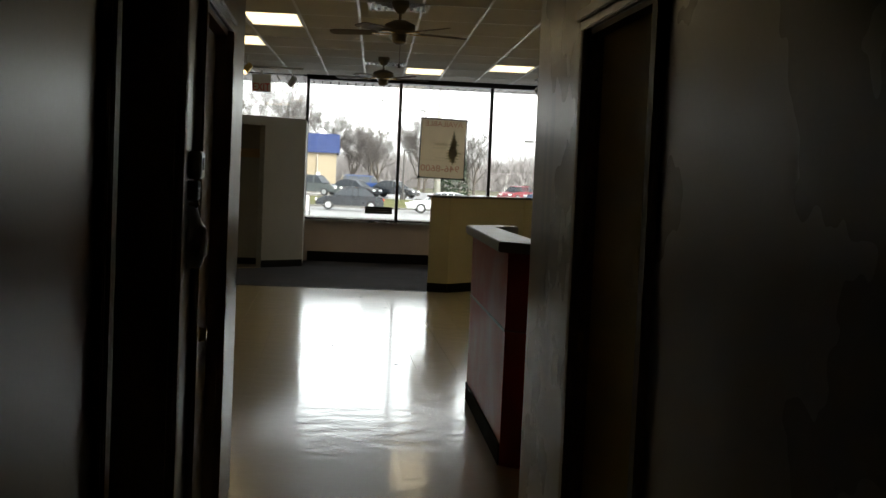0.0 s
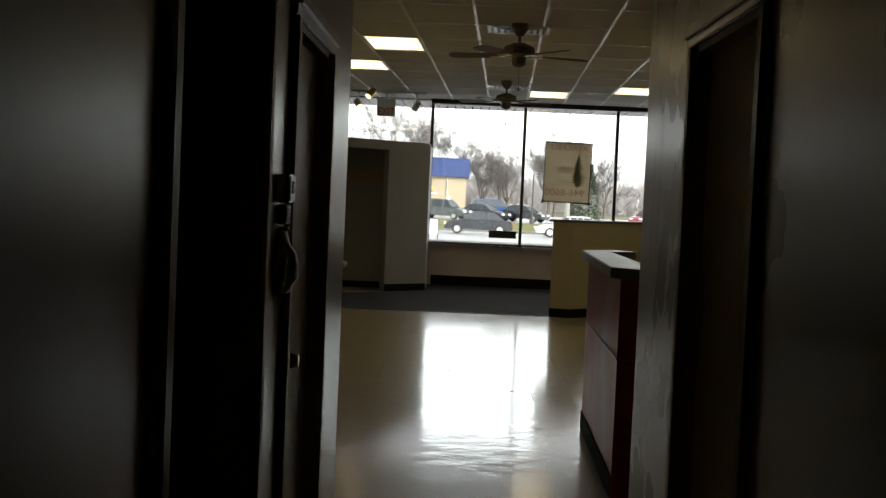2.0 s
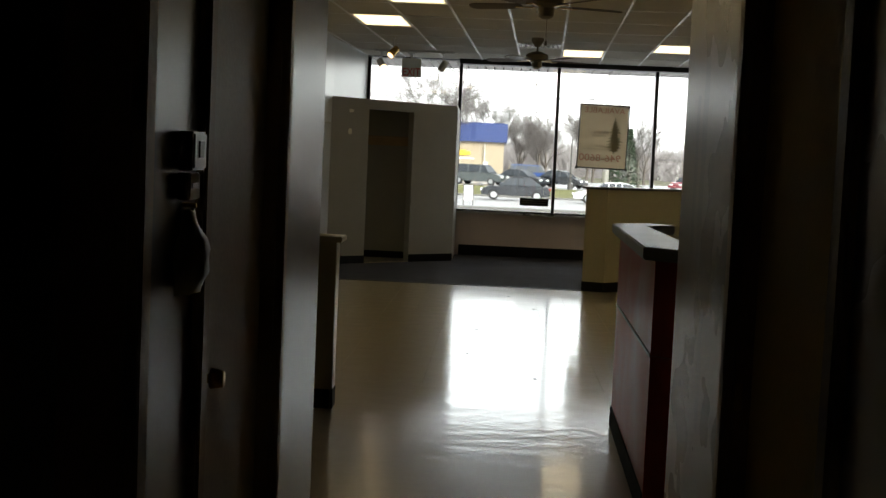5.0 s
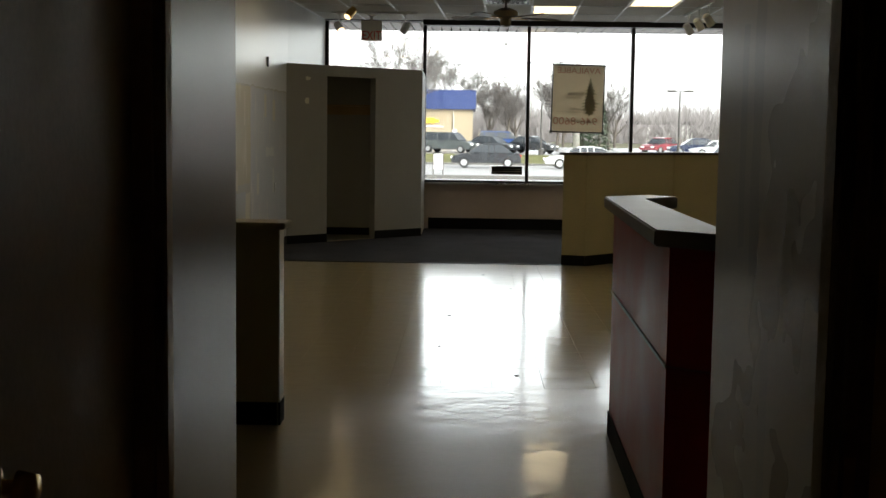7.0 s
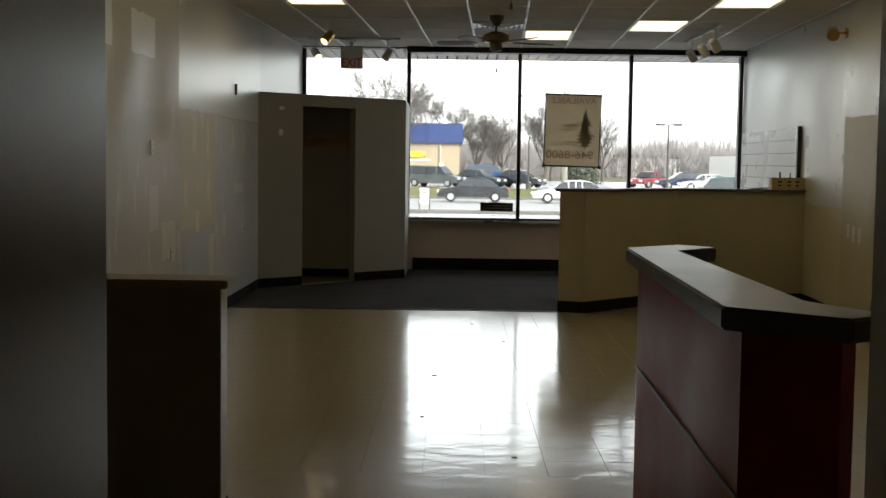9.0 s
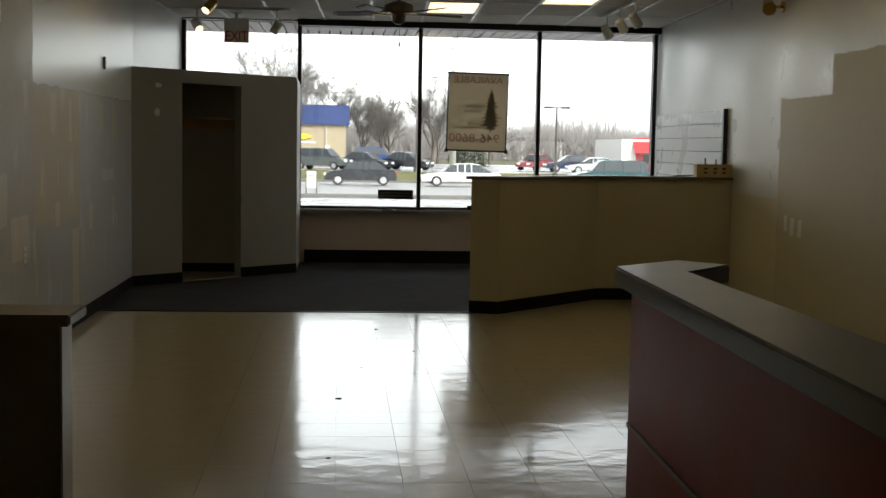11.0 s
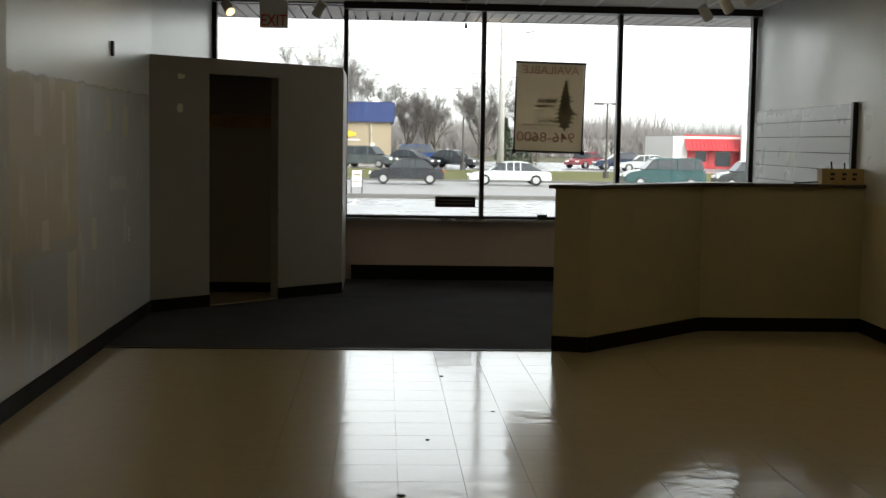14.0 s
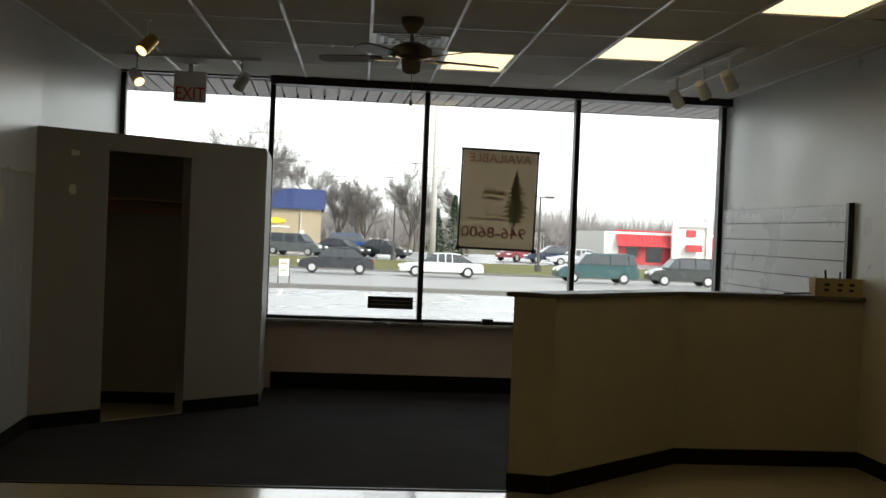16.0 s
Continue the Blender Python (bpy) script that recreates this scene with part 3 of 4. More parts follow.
# thermostat with a guard, switch and hanging bag on the hall wall
th = thing("thermostat", "white wall thermostat with a dark display on hall wall", "thermostat")
Shape().box((HL, -5.27, 1.468), (HL + 0.04, -5.16, 1.55)).done("body", M_WHITE, th, 0.005)
Shape().box((HL + 0.0401, -5.235, 1.495), (HL + 0.043, -5.195, 1.53)).done("display", M_BLACK, th)
sw = thing("wall_switch", "white label card over a small wall switch", "switch")
Shape().box((HL, -5.26, 1.405), (HL + 0.03, -5.17, 1.462)).done("plate", M_PAPER, sw, 0.003)
Shape().box((HL + 0.03, -5.245, 1.43), (HL + 0.0315, -5.185, 1.44)).done("writing_bar", M_BLACK, sw)
bg = thing("hanging_bag", "thin crumpled plastic bag hanging on the hall wall", "bag")
s = Shape()
rngb = random.Random(5)
prev = None
for i in range(9):
    z = 1.385 - i * 0.023
    half = 0.03 + 0.055 * math.sin(min(1.0, i / 6) * 1.5) + rngb.uniform(-0.008, 0.008)
    out = 0.012 + 0.04 * math.sin(i / 8 * 2.6) + rngb.uniform(-0.006, 0.006)
    ring = [s.bm.verts.new((HL + 0.004 + out * max(0, math.sin(a)) + rngb.uniform(0, 0.006), -5.2 + half * math.cos(a), z + rngb.uniform(-0.006, 0.006))) for a in np.linspace(0, math.pi, 9)]
    if prev:
        for p in range(8):
            s.bm.faces.new((prev[p], prev[p + 1], ring[p + 1], ring[p]))
    prev = ring
s.done("bag", M_BAG, bg, 0, True)
Shape().cyl((HL, -5.2, 1.392), (HL + 0.03, -5.2, 1.392), 0.005).done("hook", M_BRASS, bg)

# ---- ceiling fixtures ----


def troffer(x0, y0):
    p = TURN @ Vector((x0 + DX / 2, y0 + DY / 2, 0))
    f = thing("ceiling_light", "lit fluorescent ceiling fixture with warm white diffuser", "light", (p.x, p.y, ZC), SKEW, "ceiling lights")
    a, b = DX / 2 - 0.013, DY / 2 - 0.01
    s = Shape().box((-a, -b, 0.001), (-a + 0.02, b, 0.1)).box((a - 0.02, -b, 0.001), (a, b, 0.1)).box((-a + 0.02, -b, 0.001), (a - 0.02, -b + 0.02, 0.1)).box((-a + 0.02, b - 0.02, 0.001), (a - 0.02, b, 0.1)).box((-a, -b, 0.1), (a, b, 0.115))
    s.done("frame", M_TBAR, f)
    Shape().box((-a + 0.021, -b + 0.021, 0.006), (a - 0.021, b - 0.021, 0.016)).done("diffuser", M_TUBE, f)
    return f


for kk, yy in LAMPS:
    x0, y0 = lamp_cell(kk, yy)
    troffer(x0, y0)


def diffuser(x, y):
    v = thing("air_vent", "white square louvred ceiling air vent with dark slots", "vent", (x, y, ZC), SKEW, "ceiling vents")
    a = 0.285
    s = Shape()
    for i in range(4):
        r, z = a - i * 0.06, -0.012 - i * 0.006
        for q in range(4):
            s.box((-r, r - 0.03, z), (r, r, z + 0.008), Matrix.Rotation(q * math.pi / 2, 4, "Z") @ Matrix.Rotation(0.0, 4, "X"))
    s.box((-0.05, -0.05, -0.036), (0.05, 0.05, -0.028))
    s.done("louvre", M_TBAR, v, 0.002)
    Shape().box((-a, -a, -0.009), (a, a, -0.005)).done("dark_slot", M_BLACK, v)


diffuser(2.5, 2.85)
diffuser(2.64, 9.05)


def fan(x, y, turn):
    f = thing("ceiling_fan", "brown five-blade ceiling fan hanging still from the ceiling", "fan", (x, y, ZC - 0.035), turn, "ceiling fans")
    Shape().cyl((0, 0, -0.075), (0, 0, -0.006), 0.032, 0.078, 20).cyl((0, 0, -0.006), (0, 0, 0.036), 0.078, 0.078, 20).cyl((0, 0, -0.14), (0, 0, -0.073), 0.013).done("canopy", M_FANM, f, 0, False)
    s = Shape().cyl((0, 0, -0.165), (0, 0, -0.135), 0.125, 0.055, 24).cyl((0, 0, -0.18), (0, 0, -0.165), 0.14, 0.125, 24).cyl((0, 0, -0.235), (0, 0, -0.18), 0.14, 0.14, 24).cyl((0, 0, -0.262), (0, 0, -0.235), 0.085, 0.14, 24)
    s.done("motor", M_FANM, f, 0, False)
    Shape().cyl((0, 0, -0.33), (0, 0, -0.262), 0.062, 0.068, 24).cyl((0, 0, -0.35), (0, 0, -0.33), 0.03, 0.062, 24).done("switch_housing", M_FANM, f, 0, False)
    for i in range(5):
        m = Matrix.Rotation(i * 2 * math.pi / 5, 4, "Z")
        bl = Shape()
        bl.prism([(0.2, -0.05), (0.3, -0.062), (0.6, -0.068), (0.65, -0.045), (0.66, 0), (0.65, 0.045), (0.6, 0.068), (0.3, 0.062), (0.2, 0.05)], -0.004, 0.004)
        o = bl.done("blade", M_FAN, f, 0.002)
        o.matrix_basis = m @ pose(0, 0, -0.245, 12, 0, 0)
        br = Shape().box((0.1, -0.016, -0.004), (0.26, 0.016, 0.004)).box((0.2, -0.035, -0.004), (0.25, 0.035, 0.004))
        o = br.done("bracket", M_BRASS, f)
        o.matrix_basis = m @ pose(0, 0, -0.256)
    Shape().cyl((0.02, 0.03, -0.52), (0.02, 0.03, -0.34), 0.0025, n=6).cyl((0.02, 0.03, -0.56), (0.02, 0.03, -0.52), 0.012, 0.008).done("pull_chain", M_FANM, f)
    return f


fan(2.5, 2.5, 18)
fan(2.59, 8.1, 18)


def spot(parent, at, aim, lens, shell=None):
    """A track spotlight head on a stem under the track."""
    x, y, z = at
    Shape().cyl((x, y, z - 0.01), (x, y, z - 0.15), 0.008).box((x - 0.02, y - 0.03, z - 0.012), (x + 0.02, y + 0.03, z)).done("stem", M_WHITE, parent)
    d = Vector(aim).normalized()
    c = Vector((x, y, z - 0.185))
    Shape().cyl(c - d * 0.07, c + d * 0.07, 0.048, 0.052, 20).cyl(c - d * 0.085, c - d * 0.07, 0.03, 0.048, 20).done("head", shell or M_WHITE, parent, 0, False)
    Shape().cyl(c + d * 0.071, c + d * 0.075, 0.043, 0.043, 20).done("lens", M_LENS if lens else M_BLACK, parent)


tk = thing("track_light", "white ceiling track with two spotlights, one lit", "track light")
Shape().box((0.3, 10.58, ZC - 0.035), (1.46, 10.615, ZC - 0.007)).done("rail", M_WHITE, tk, 0.002)
spot(tk, (0.4, 10.6, ZC - 0.035), (0.45, -0.6, -0.65), True)
spot(tk, (1.3, 10.6, ZC - 0.035), (-0.5, 0.3, -0.8), False)
tk = thing("track_light", "white ceiling track with three unlit spotlights", "track light")
Shape().box((5.04, 8.5, ZC - 0.035), (5.075, 10.5, ZC - 0.007)).done("rail", M_WHITE, tk, 0.002)
for y in (10.2, 9.45, 8.8):
    spot(tk, (5.06, y, ZC - 0.035), (0.55, 0.4, -0.75), False)
tk = thing("spot_light", "small lit brass spotlight on the ceiling", "spotlight")
spot(tk, (0.73, 8.75, ZC - 0.007), (-0.5, -0.5, -0.7), True, M_BRASS)
tk = thing("spot_light", "brass spotlight high on the east wall", "spotlight")
EX = east(6.9)
Shape().cyl((EX - 0.02, 6.9, 2.8), (EX - 0.001, 6.9, 2.8), 0.05).cyl((EX - 0.12, 6.9, 2.8), (EX - 0.02, 6.9, 2.8), 0.012).done("arm", M_BRASS, tk)
Shape().cyl((EX - 0.12, 6.98, 2.82), (EX - 0.16, 6.82, 2.77), 0.055, 0.06, 20).done("head", M_BRASS, tk)

ex = thing("exit_sign", "white exit sign with red letters hung from ceiling", "sign", (0.8, 11.2, 0))
Shape().box((-0.145, -0.03, 2.7), (0.145, 0.03, 2.98)).done("body", M_WHITE, ex, 0.006)
Shape().box((-0.02, -0.02, 2.981), (0.02, 0.02, ZC - 0.006)).box((-0.06, -0.03, ZC - 0.02), (0.06, 0.03, ZC - 0.007)).done("mount", M_WHITE, ex)
words("letters", "EXIT", 0.17, M_EXITRED, pose(0, -0.032, 2.77, 90, 0, 0), ex, 0.26)

# ---- window things ----
bn = thing("window_banner", "tan vinyl banner on a dark frame hanging in the window", "banner", (3.76, 11.76, 1.945))
bn.matrix_basis = pose(3.76, 11.76, 1.945, 0, 1.0, 0)
Shape().box((-0.365, -0.002, -0.475), (0.365, 0.002, 0.475)).done("sheet", M_BANNER, bn)
s = Shape()
for z in (-0.485, 0.485):
    s.cyl((-0.39, 0, z), (0.39, 0, z), 0.011)
for x in (-0.375, 0.375):
    s.cyl((x, 0, -0.485), (x, 0, 0.485), 0.009)
for x in (-0.38, 0.38):
    s.box((x - 0.02, -0.016, -0.51), (x + 0.02, 0.016, -0.465))
s.done("frame", M_BLACK, bn)
MIR = Matrix.Rotation(math.pi, 4, "Z") @ Matrix.Rotation(math.pi / 2, 4, "X")


def ink(name, text, size, x, z, material, width):
    words(name, text, size, material, Matrix.Translation((x, -0.004, z)) @ MIR, bn, width)


ink("headline", "AVAILABLE", 0.12, 0.0, 0.4, M_INK_RED, 0.62)
ink("number", "946-8600", 0.15, -0.03, -0.33, M_INK_RED, 0.64)
s = Shape()
FLAT = Matrix.Translation((0, -0.0035, 0)) @ Matrix.Rotation(-math.pi / 2, 4, "X")
re_ = random.Random(31)
for i, hw in enumerate((0.02, 0.035, 0.055, 0.075, 0.095, 0.075, 0.1, 0.13, 0.145, 0.12, 0.08)):
    zt = 0.3 - i * 0.046
    l_, r_ = hw * re_.uniform(0.8, 1.15), hw * re_.uniform(0.8, 1.15)
    s.prism([(0.17 - hw * 0.25, -zt), (0.17 - l_ * 0.6, -(zt - 0.024)), (0.17 - l_, -(zt - 0.05)), (0.17 - l_ * 0.4, -(zt - 0.056)), (0.17 + r_ * 0.4, -(zt - 0.06)), (0.17 + r_, -(zt - 0.046)), (0.17 + r_ * 0.6, -(zt - 0.02)), (0.17 + hw * 0.25, -zt)], 0.0, 0.001 + i * 0.0001, FLAT)
s.box((0.158, -0.0045, -0.25), (0.182, -0.003, -0.18))
s.done("tree_emblem", M_INK_GREEN, bn)
s = Shape()
for x0, x1, z0, z1 in ((-0.15, 0.08, 0.05, 0.09), (-0.17, 0.05, 0.0, 0.025), (-0.3, 0.1, -0.2, -0.185), (-0.12, 0.05, -0.16, -0.14), (-0.33, 0.3, -0.44, -0.435)):
    s.box((x0, -0.0045, z0), (x1, -0.0025, z1))
s.done("small_print_bar", M_INK_GREY, bn)
Shape().cyl((3.5, 11.76, 2.43), (3.5, 11.85, 3.0), 0.002, n=6).done("banner_cord", M_BLACK).parent = bn
bpy.data.objects["banner_cord"].matrix_parent_inverse = bn.matrix_basis.inverted()

vt = thing("window_grille", "small black slotted grille against the window glass", "grille", (2.755, 12.005, 0.885))
s = Shape().box((-0.225, -0.012, -0.06), (0.225, 0.012, -0.045)).box((-0.225, -0.012, 0.045), (0.225, 0.012, 0.06)).box((-0.225, -0.012, -0.045), (-0.2, 0.012, 0.045)).box((0.2, -0.012, -0.045), (0.225, 0.012, 0.045))
s.box((-0.2, 0.002, -0.045), (0.2, 0.01, 0.045))
s.done("frame", M_BLACK, vt)
s = Shape()
for z in (-0.02, 0.016):
    s.box((-0.2, -0.008, z), (0.2, 0.0, z + 0.006))
s.done("slat", M_STEEL, vt)
sb = thing("small_box", "small black box standing on the window sill", "box")
Shape().box((3.67, 11.9, SILL), (3.78, 11.96, SILL + 0.06)).done("body", M_BLACK, sb, 0.006)

# slatwall panel on the east wall
sl = thing("slatwall", "grey slatwall panel with a dark edge on the wall", "slatwall")
sl.matrix_basis = Matrix.Translation((XR, YW, 0)) @ Matrix.Rotation(-math.atan(EK), 4, "Z") @ Matrix.Translation((-XR, -YW, 0))
z = 0.62
while z < 1.9:
    z2 = min(z + 0.148, 1.94)
    Shape().box((XR - 0.03, 8.66, z + 0.004), (XR - 0.012, 11.9, z2 - 0.006)).done("slat", M_SLAT, sl, 0.002)
    z += 0.148
Shape().box((XR - 0.012, 8.66, 0.62), (XR - 0.001, 11.9, 1.94)).done("backing", M_BLACK, sl)
Shape().box((XR - 0.045, 8.6, 0.62), (XR - 0.001, 8.655, 1.95)).done("edge", M_BLACK, sl)

# open box of bits on the half wall
cb = thing("cardboard_box", "open tan cardboard box with sticks on half wall", "box", (5.82, 8.45, 1.25))
Shape().box((-0.18, -0.06, 0), (0.18, -0.052, 0.13)).box((-0.18, 0.052, 0), (0.18, 0.06, 0.13)).box((-0.18, -0.052, 0), (-0.172, 0.052, 0.13)).box((0.172, -0.052, 0), (0.18, 0.052, 0.13)).box((-0.172, -0.052, 0), (0.172, 0.052, 0.008)).done("body", M_CARD, cb)
s = Shape()
for x in (-0.08, 0.02, 0.11):
    s.box((x - 0.03, -0.0615, 0.035), (x + 0.005, -0.0605, 0.055)).box((x - 0.03, -0.0615, 0.075), (x + 0.01, -0.0605, 0.095))
s.done("print_bar", M_BLACK, cb)
Shape().cyl((-0.07, 0, 0.01), (-0.08, 0.01, 0.19), 0.008).cyl((0.03, 0, 0.01), (0.035, 0.01, 0.18), 0.006).done("stick", M_BLACK, cb)
rd = thing("rod", "thin dark rod lying beside the box on cap", "rod")
Shape().cyl((5.42, 8.44, 1.256), (5.62, 8.43, 1.266), 0.006).done("bar", M_BLACK, rd)

# outlets and fixings on the walls


def outlet(x, y, z, side):
    o = thing("wall_outlet", "small white electrical outlet plate on the wall", "outlet", group="wall outlets")
    Shape().box((x, y - 0.036, z - 0.058), (x + side * 0.007, y + 0.036, z + 0.058)).done("plate", M_WHITE, o, 0.002)
    s = Shape()
    for dz in (-0.02, 0.02):
        for dy in (-0.007, 0.007):
            s.box((x + side * 0.007, y + dy - 0.002, z + dz - 0.006), (x + side * 0.008, y + dy + 0.002, z + dz + 0.006))
    s.done("slot", M_BLACK, o)


outlet(XL, 3.97, 1.58, 1)
outlet(XL, 4.64, 0.73, 1)
outlet(XL, 8.17, 0.77, 1)
hk = thing("wall_bracket", "small dark metal bracket on the west wall", "bracket")
Shape().box((XL, 7.57, 2.16), (XL + 0.02, 7.61, 2.27)).done("plate", M_BLACK, hk)

# patches of filler on the half wall and closet
M_FILL = mat("pale_filler", (0.72, 0.7, 0.58), 0.45, var=0.1)


def smear(name, parent, at, along, w, hgt, seed):
    r = random.Random(seed)
    s = Shape()
    d = Vector(along).normalized()
    pts = []
    for i in range(14):
        a = i / 14 * 2 * math.pi
        k = r.uniform(0.8, 1.05)
        pts.append((math.copysign(abs(math.cos(a)) ** 0.5, math.cos(a)) * w / 2 * k, math.copysign(abs(math.sin(a)) ** 0.5, math.sin(a)) * hgt / 2 * k))
    m = Matrix.Translation(at) @ Matrix(((d.x, 0, d.y, 0), (d.y, 0, -d.x, 0), (0, 1, 0, 0), (0, 0, 0, 1)))
    s.prism(pts, 0.0, 0.002, m)
    o = s.done(name, M_FILL, parent)
    return o


smear("filler_patch", h, (4.0, 7.722, 1.02), (1.134, 1.13), 0.17, 0.12, 1)
smear("filler_patch", k, (0.14, 9.355, 2.1), (1, 0.98), 0.08, 0.05, 2)
smear("filler_patch", k, (0.13, 9.345, 1.82), (1, 0.98), 0.07, 0.08, 3)

M_DIRT = mat("dark_dirt", (0.05, 0.04, 0.03), 0.8)
for i, (x, y, w2) in enumerate(((2.05, 3.35, 0.035), (2.2, 4.4, 0.02), (2.6, 5.1, 0.02), (2.35, 6.2, 0.03), (2.5, 0.9, 0.025), (2.0, 1.9, 0.02))):
    r = random.Random(60 + i)
    s = Shape().prism([(x + 0.6 * w2 * math.cos(a) * r.uniform(0.6, 1.2), y + 0.6 * w2 * math.sin(a) * r.uniform(0.5, 1.1)) for a in np.linspace(0, 5.6, 8)], 0.0, 0.003)
    tagged(s.done("floor_debris", M_DIRT), "small dark flake of dirt on the tile floor", "debris", "bits of dirt")

# ---- outdoors ----
PROFILE = [(12.2, -0.12), (25, -0.19), (45, -0.58), (60, -0.85), (72, -1.0), (80, -1.02), (95, -0.68), (100, -0.6), (125, -0.4), (170, -0.2), (400, 0.5), (3000, 0.5)]


def gz(y):
    return float(np.interp(y, [p[0] for p in PROFILE], [p[1] for p in PROFILE]))


def sheet(name, material, y0, y1, x0, x1, lift, label, cat, step=5.0):
    bm = bmesh.new()
    yy = sorted({y0, y1, *[p[0] for p in PROFILE if y0 < p[0] < y1]})
    xx = [x0, x0 / 3, 0, x1 / 3, x1]
    grid = [[bm.verts.new((x, y, gz(y) + lift)) for x in xx] for y in yy]
    for i in range(len(yy) - 1):
        for j in range(4):
            bm.faces.new((grid[i][j], grid[i][j + 1], grid[i + 1][j + 1], grid[i + 1][j]))
    me = bpy.data.meshes.new(name)
    bm.to_mesh(me)
    bm.free()
    me.materials.append(material)
    return structure(new(name, me), label, cat)


sheet("ground", M_EARTH, 12.2, 3000, -1500, 1500, -0.03, "dull winter ground out to the horizon", "ground")
sheet("parking_lot", M_LOT, 12.2, 44.5, -150, 150, 0.0, "wet pale asphalt parking lot", "parking lot")
sheet("road", M_ROAD, 45.4, 79.5, -300, 300, -0.01, "wide pale asphalt road", "road")
sheet("grass_verge", M_GRASS, 80.0, 95.5, -300, 300, 0.04, "strip of winter grass beyond the road", "grass")
sheet("far_parking_lot", M_LOT, 95.5, 124, -300, 300, -0.005, "pale asphalt lot beyond the grass", "parking lot")
for nm, y0, y1 in (("kerb", 44.5, 45.4), ("kerb_far", 79.5, 80.0)):
    structure(Shape().box((-150, y0, gz(y0) - 0.3), (150, y1, gz(y0) + 0.13)).done(nm, M_KERB, None, 0.03), "worn concrete kerb", "kerb")
stall = Shape().box((-0.05, -2.4, -0.02), (0.05, 2.4, 0.006)).done("parking_line", M_WHITEWALL)
tagged(stall, "worn white painted stall line on wet asphalt", "road marking", "stall lines", "structure")
stall.matrix_basis = pose(-10.0, 39.0, gz(39.0) + 0.004, -1.1, 0, 0)
for i in range(1, 14):
    copy_thing(stall, pose(-10.0 + 2.75 * i, 39.0, gz(39.0) + 0.004, -1.1, 0, 0))
sf = thing("canopy_soffit", "", "")
structure(sf, "white ribbed metal soffit over the shop front", "soffit")
s = Shape()
x = -3.0
while x < 9.0:
    s.box((x + 0.012, YW + 0.21, 3.04 + random.uniform(0, 0.004)), (x + 0.138, 13.72, 3.085))
    x += 0.148
s.box((-3, YW + 0.21, 3.085), (9, 13.72, 3.12))
s.done("panel", M_SOFFIT, sf)
Shape().box((-3, 13.72, 3.04), (9, 13.8, 3.9)).box((-3, YW + 0.2, 3.31), (9, 13.72, 3.4)).done("fascia", M_BRONZE, sf)


def bare_tree(name, x, y, top, spread, seed, trunk=0.2, depth=5, label="", group=""):
    """Trunk, limbs and fine twigs, each a tapered stick."""
    r = random.Random(seed)
    g = gz(y)
    H = top - g
    vb, fb, vt_, ft_ = [], [], [], []

    def stick(a, b, r0, r1, v, f, n):
        d = (b - a).normalized()
        u = d.orthogonal().normalized()
        w2 = d.cross(u)
        base = len(v)
        for c, rad in ((a, r0), (b, r1)):
            for i in range(n):
                an = 2 * math.pi * i / n
                v.append(c + (u * math.cos(an) + w2 * math.sin(an)) * rad)
        for i in range(n):
            f.append((base + i, base + (i + 1) % n, base + n + (i + 1) % n, base + n + i))

    def grow(a, d, length, rad, lvl):
        segs = 2
        for q in range(segs):
            d = (d + Vector((r.uniform(-0.13, 0.13), r.uniform(-0.13, 0.13), r.uniform(-0.02, 0.14)))).normalized()
            b = a + d * (length / segs)
            stick(a, b, rad * (1 - 0.22 * q), rad * (1 - 0.22 * (q + 1)), *((vb, fb, 5) if lvl < 2 else (vt_, ft_, 3)))
            a = b
            if lvl < depth:
                for c2 in range(2 if lvl else 3):
                    ang, tilt = r.uniform(0, 6.28), r.uniform(0.35, 0.85) * spread
                    u = d.orthogonal().normalized()
                    nd = (d * math.cos(tilt) + (u * math.cos(ang) + d.cross(u) * math.sin(ang)) * math.sin(tilt)).normalized()
                    nd.z = abs(nd.z) * 0.8 + 0.12
                    grow(a, nd.normalized(), length * r.uniform(0.55, 0.78), max(rad * 0.5, 0.009), lvl + 1)

    grow(Vector((0, 0, 0)), Vector((0, 0, 1)), H * 0.42, trunk, 0)
    zmax = max(p.z for p in vt_ + vb)
    kz = H / zmax
    e = thing(name, label, "tree", (x, y, g - 0.05), group=group)
    for nm, v, f, m in (("trunk", vb, fb, M_BARK), ("branch", vt_, ft_, M_TWIG)):
        me = bpy.data.meshes.new(nm)
        me.from_pydata([tuple(p * kz) for p in v], [], f)
        me.materials.append(m)
        o = new(nm, me)
        o.parent = e
    return e


TL = "leafless grey-brown tree with fine twigs"
for i, (x, y, top, sp, dp) in enumerate([(-5.3, 112, 12.6, 0.8, 6), (-1.2, 121, 10.6, 0.85, 6), (1.4, 136, 8.8, 0.75, 6), (4.2, 122, 6.6, 0.75, 6), (6.0, 118, 7.4, 0.8, 6), (7.3, 130, 6.6, 0.9, 5), (10.3, 110, 8.0, 0.7, 6), (12.0, 125, 6.6, 0.75, 6), (15.8, 116, 6.6, 0.75, 6), (17.2, 124, 6.0, 0.9, 5), (-9.5, 120, 10.0, 0.9, 5)]):
    bare_tree("bare_tree", x, y, top, sp, 20 + i, 0.2, dp, TL, "roadside trees")


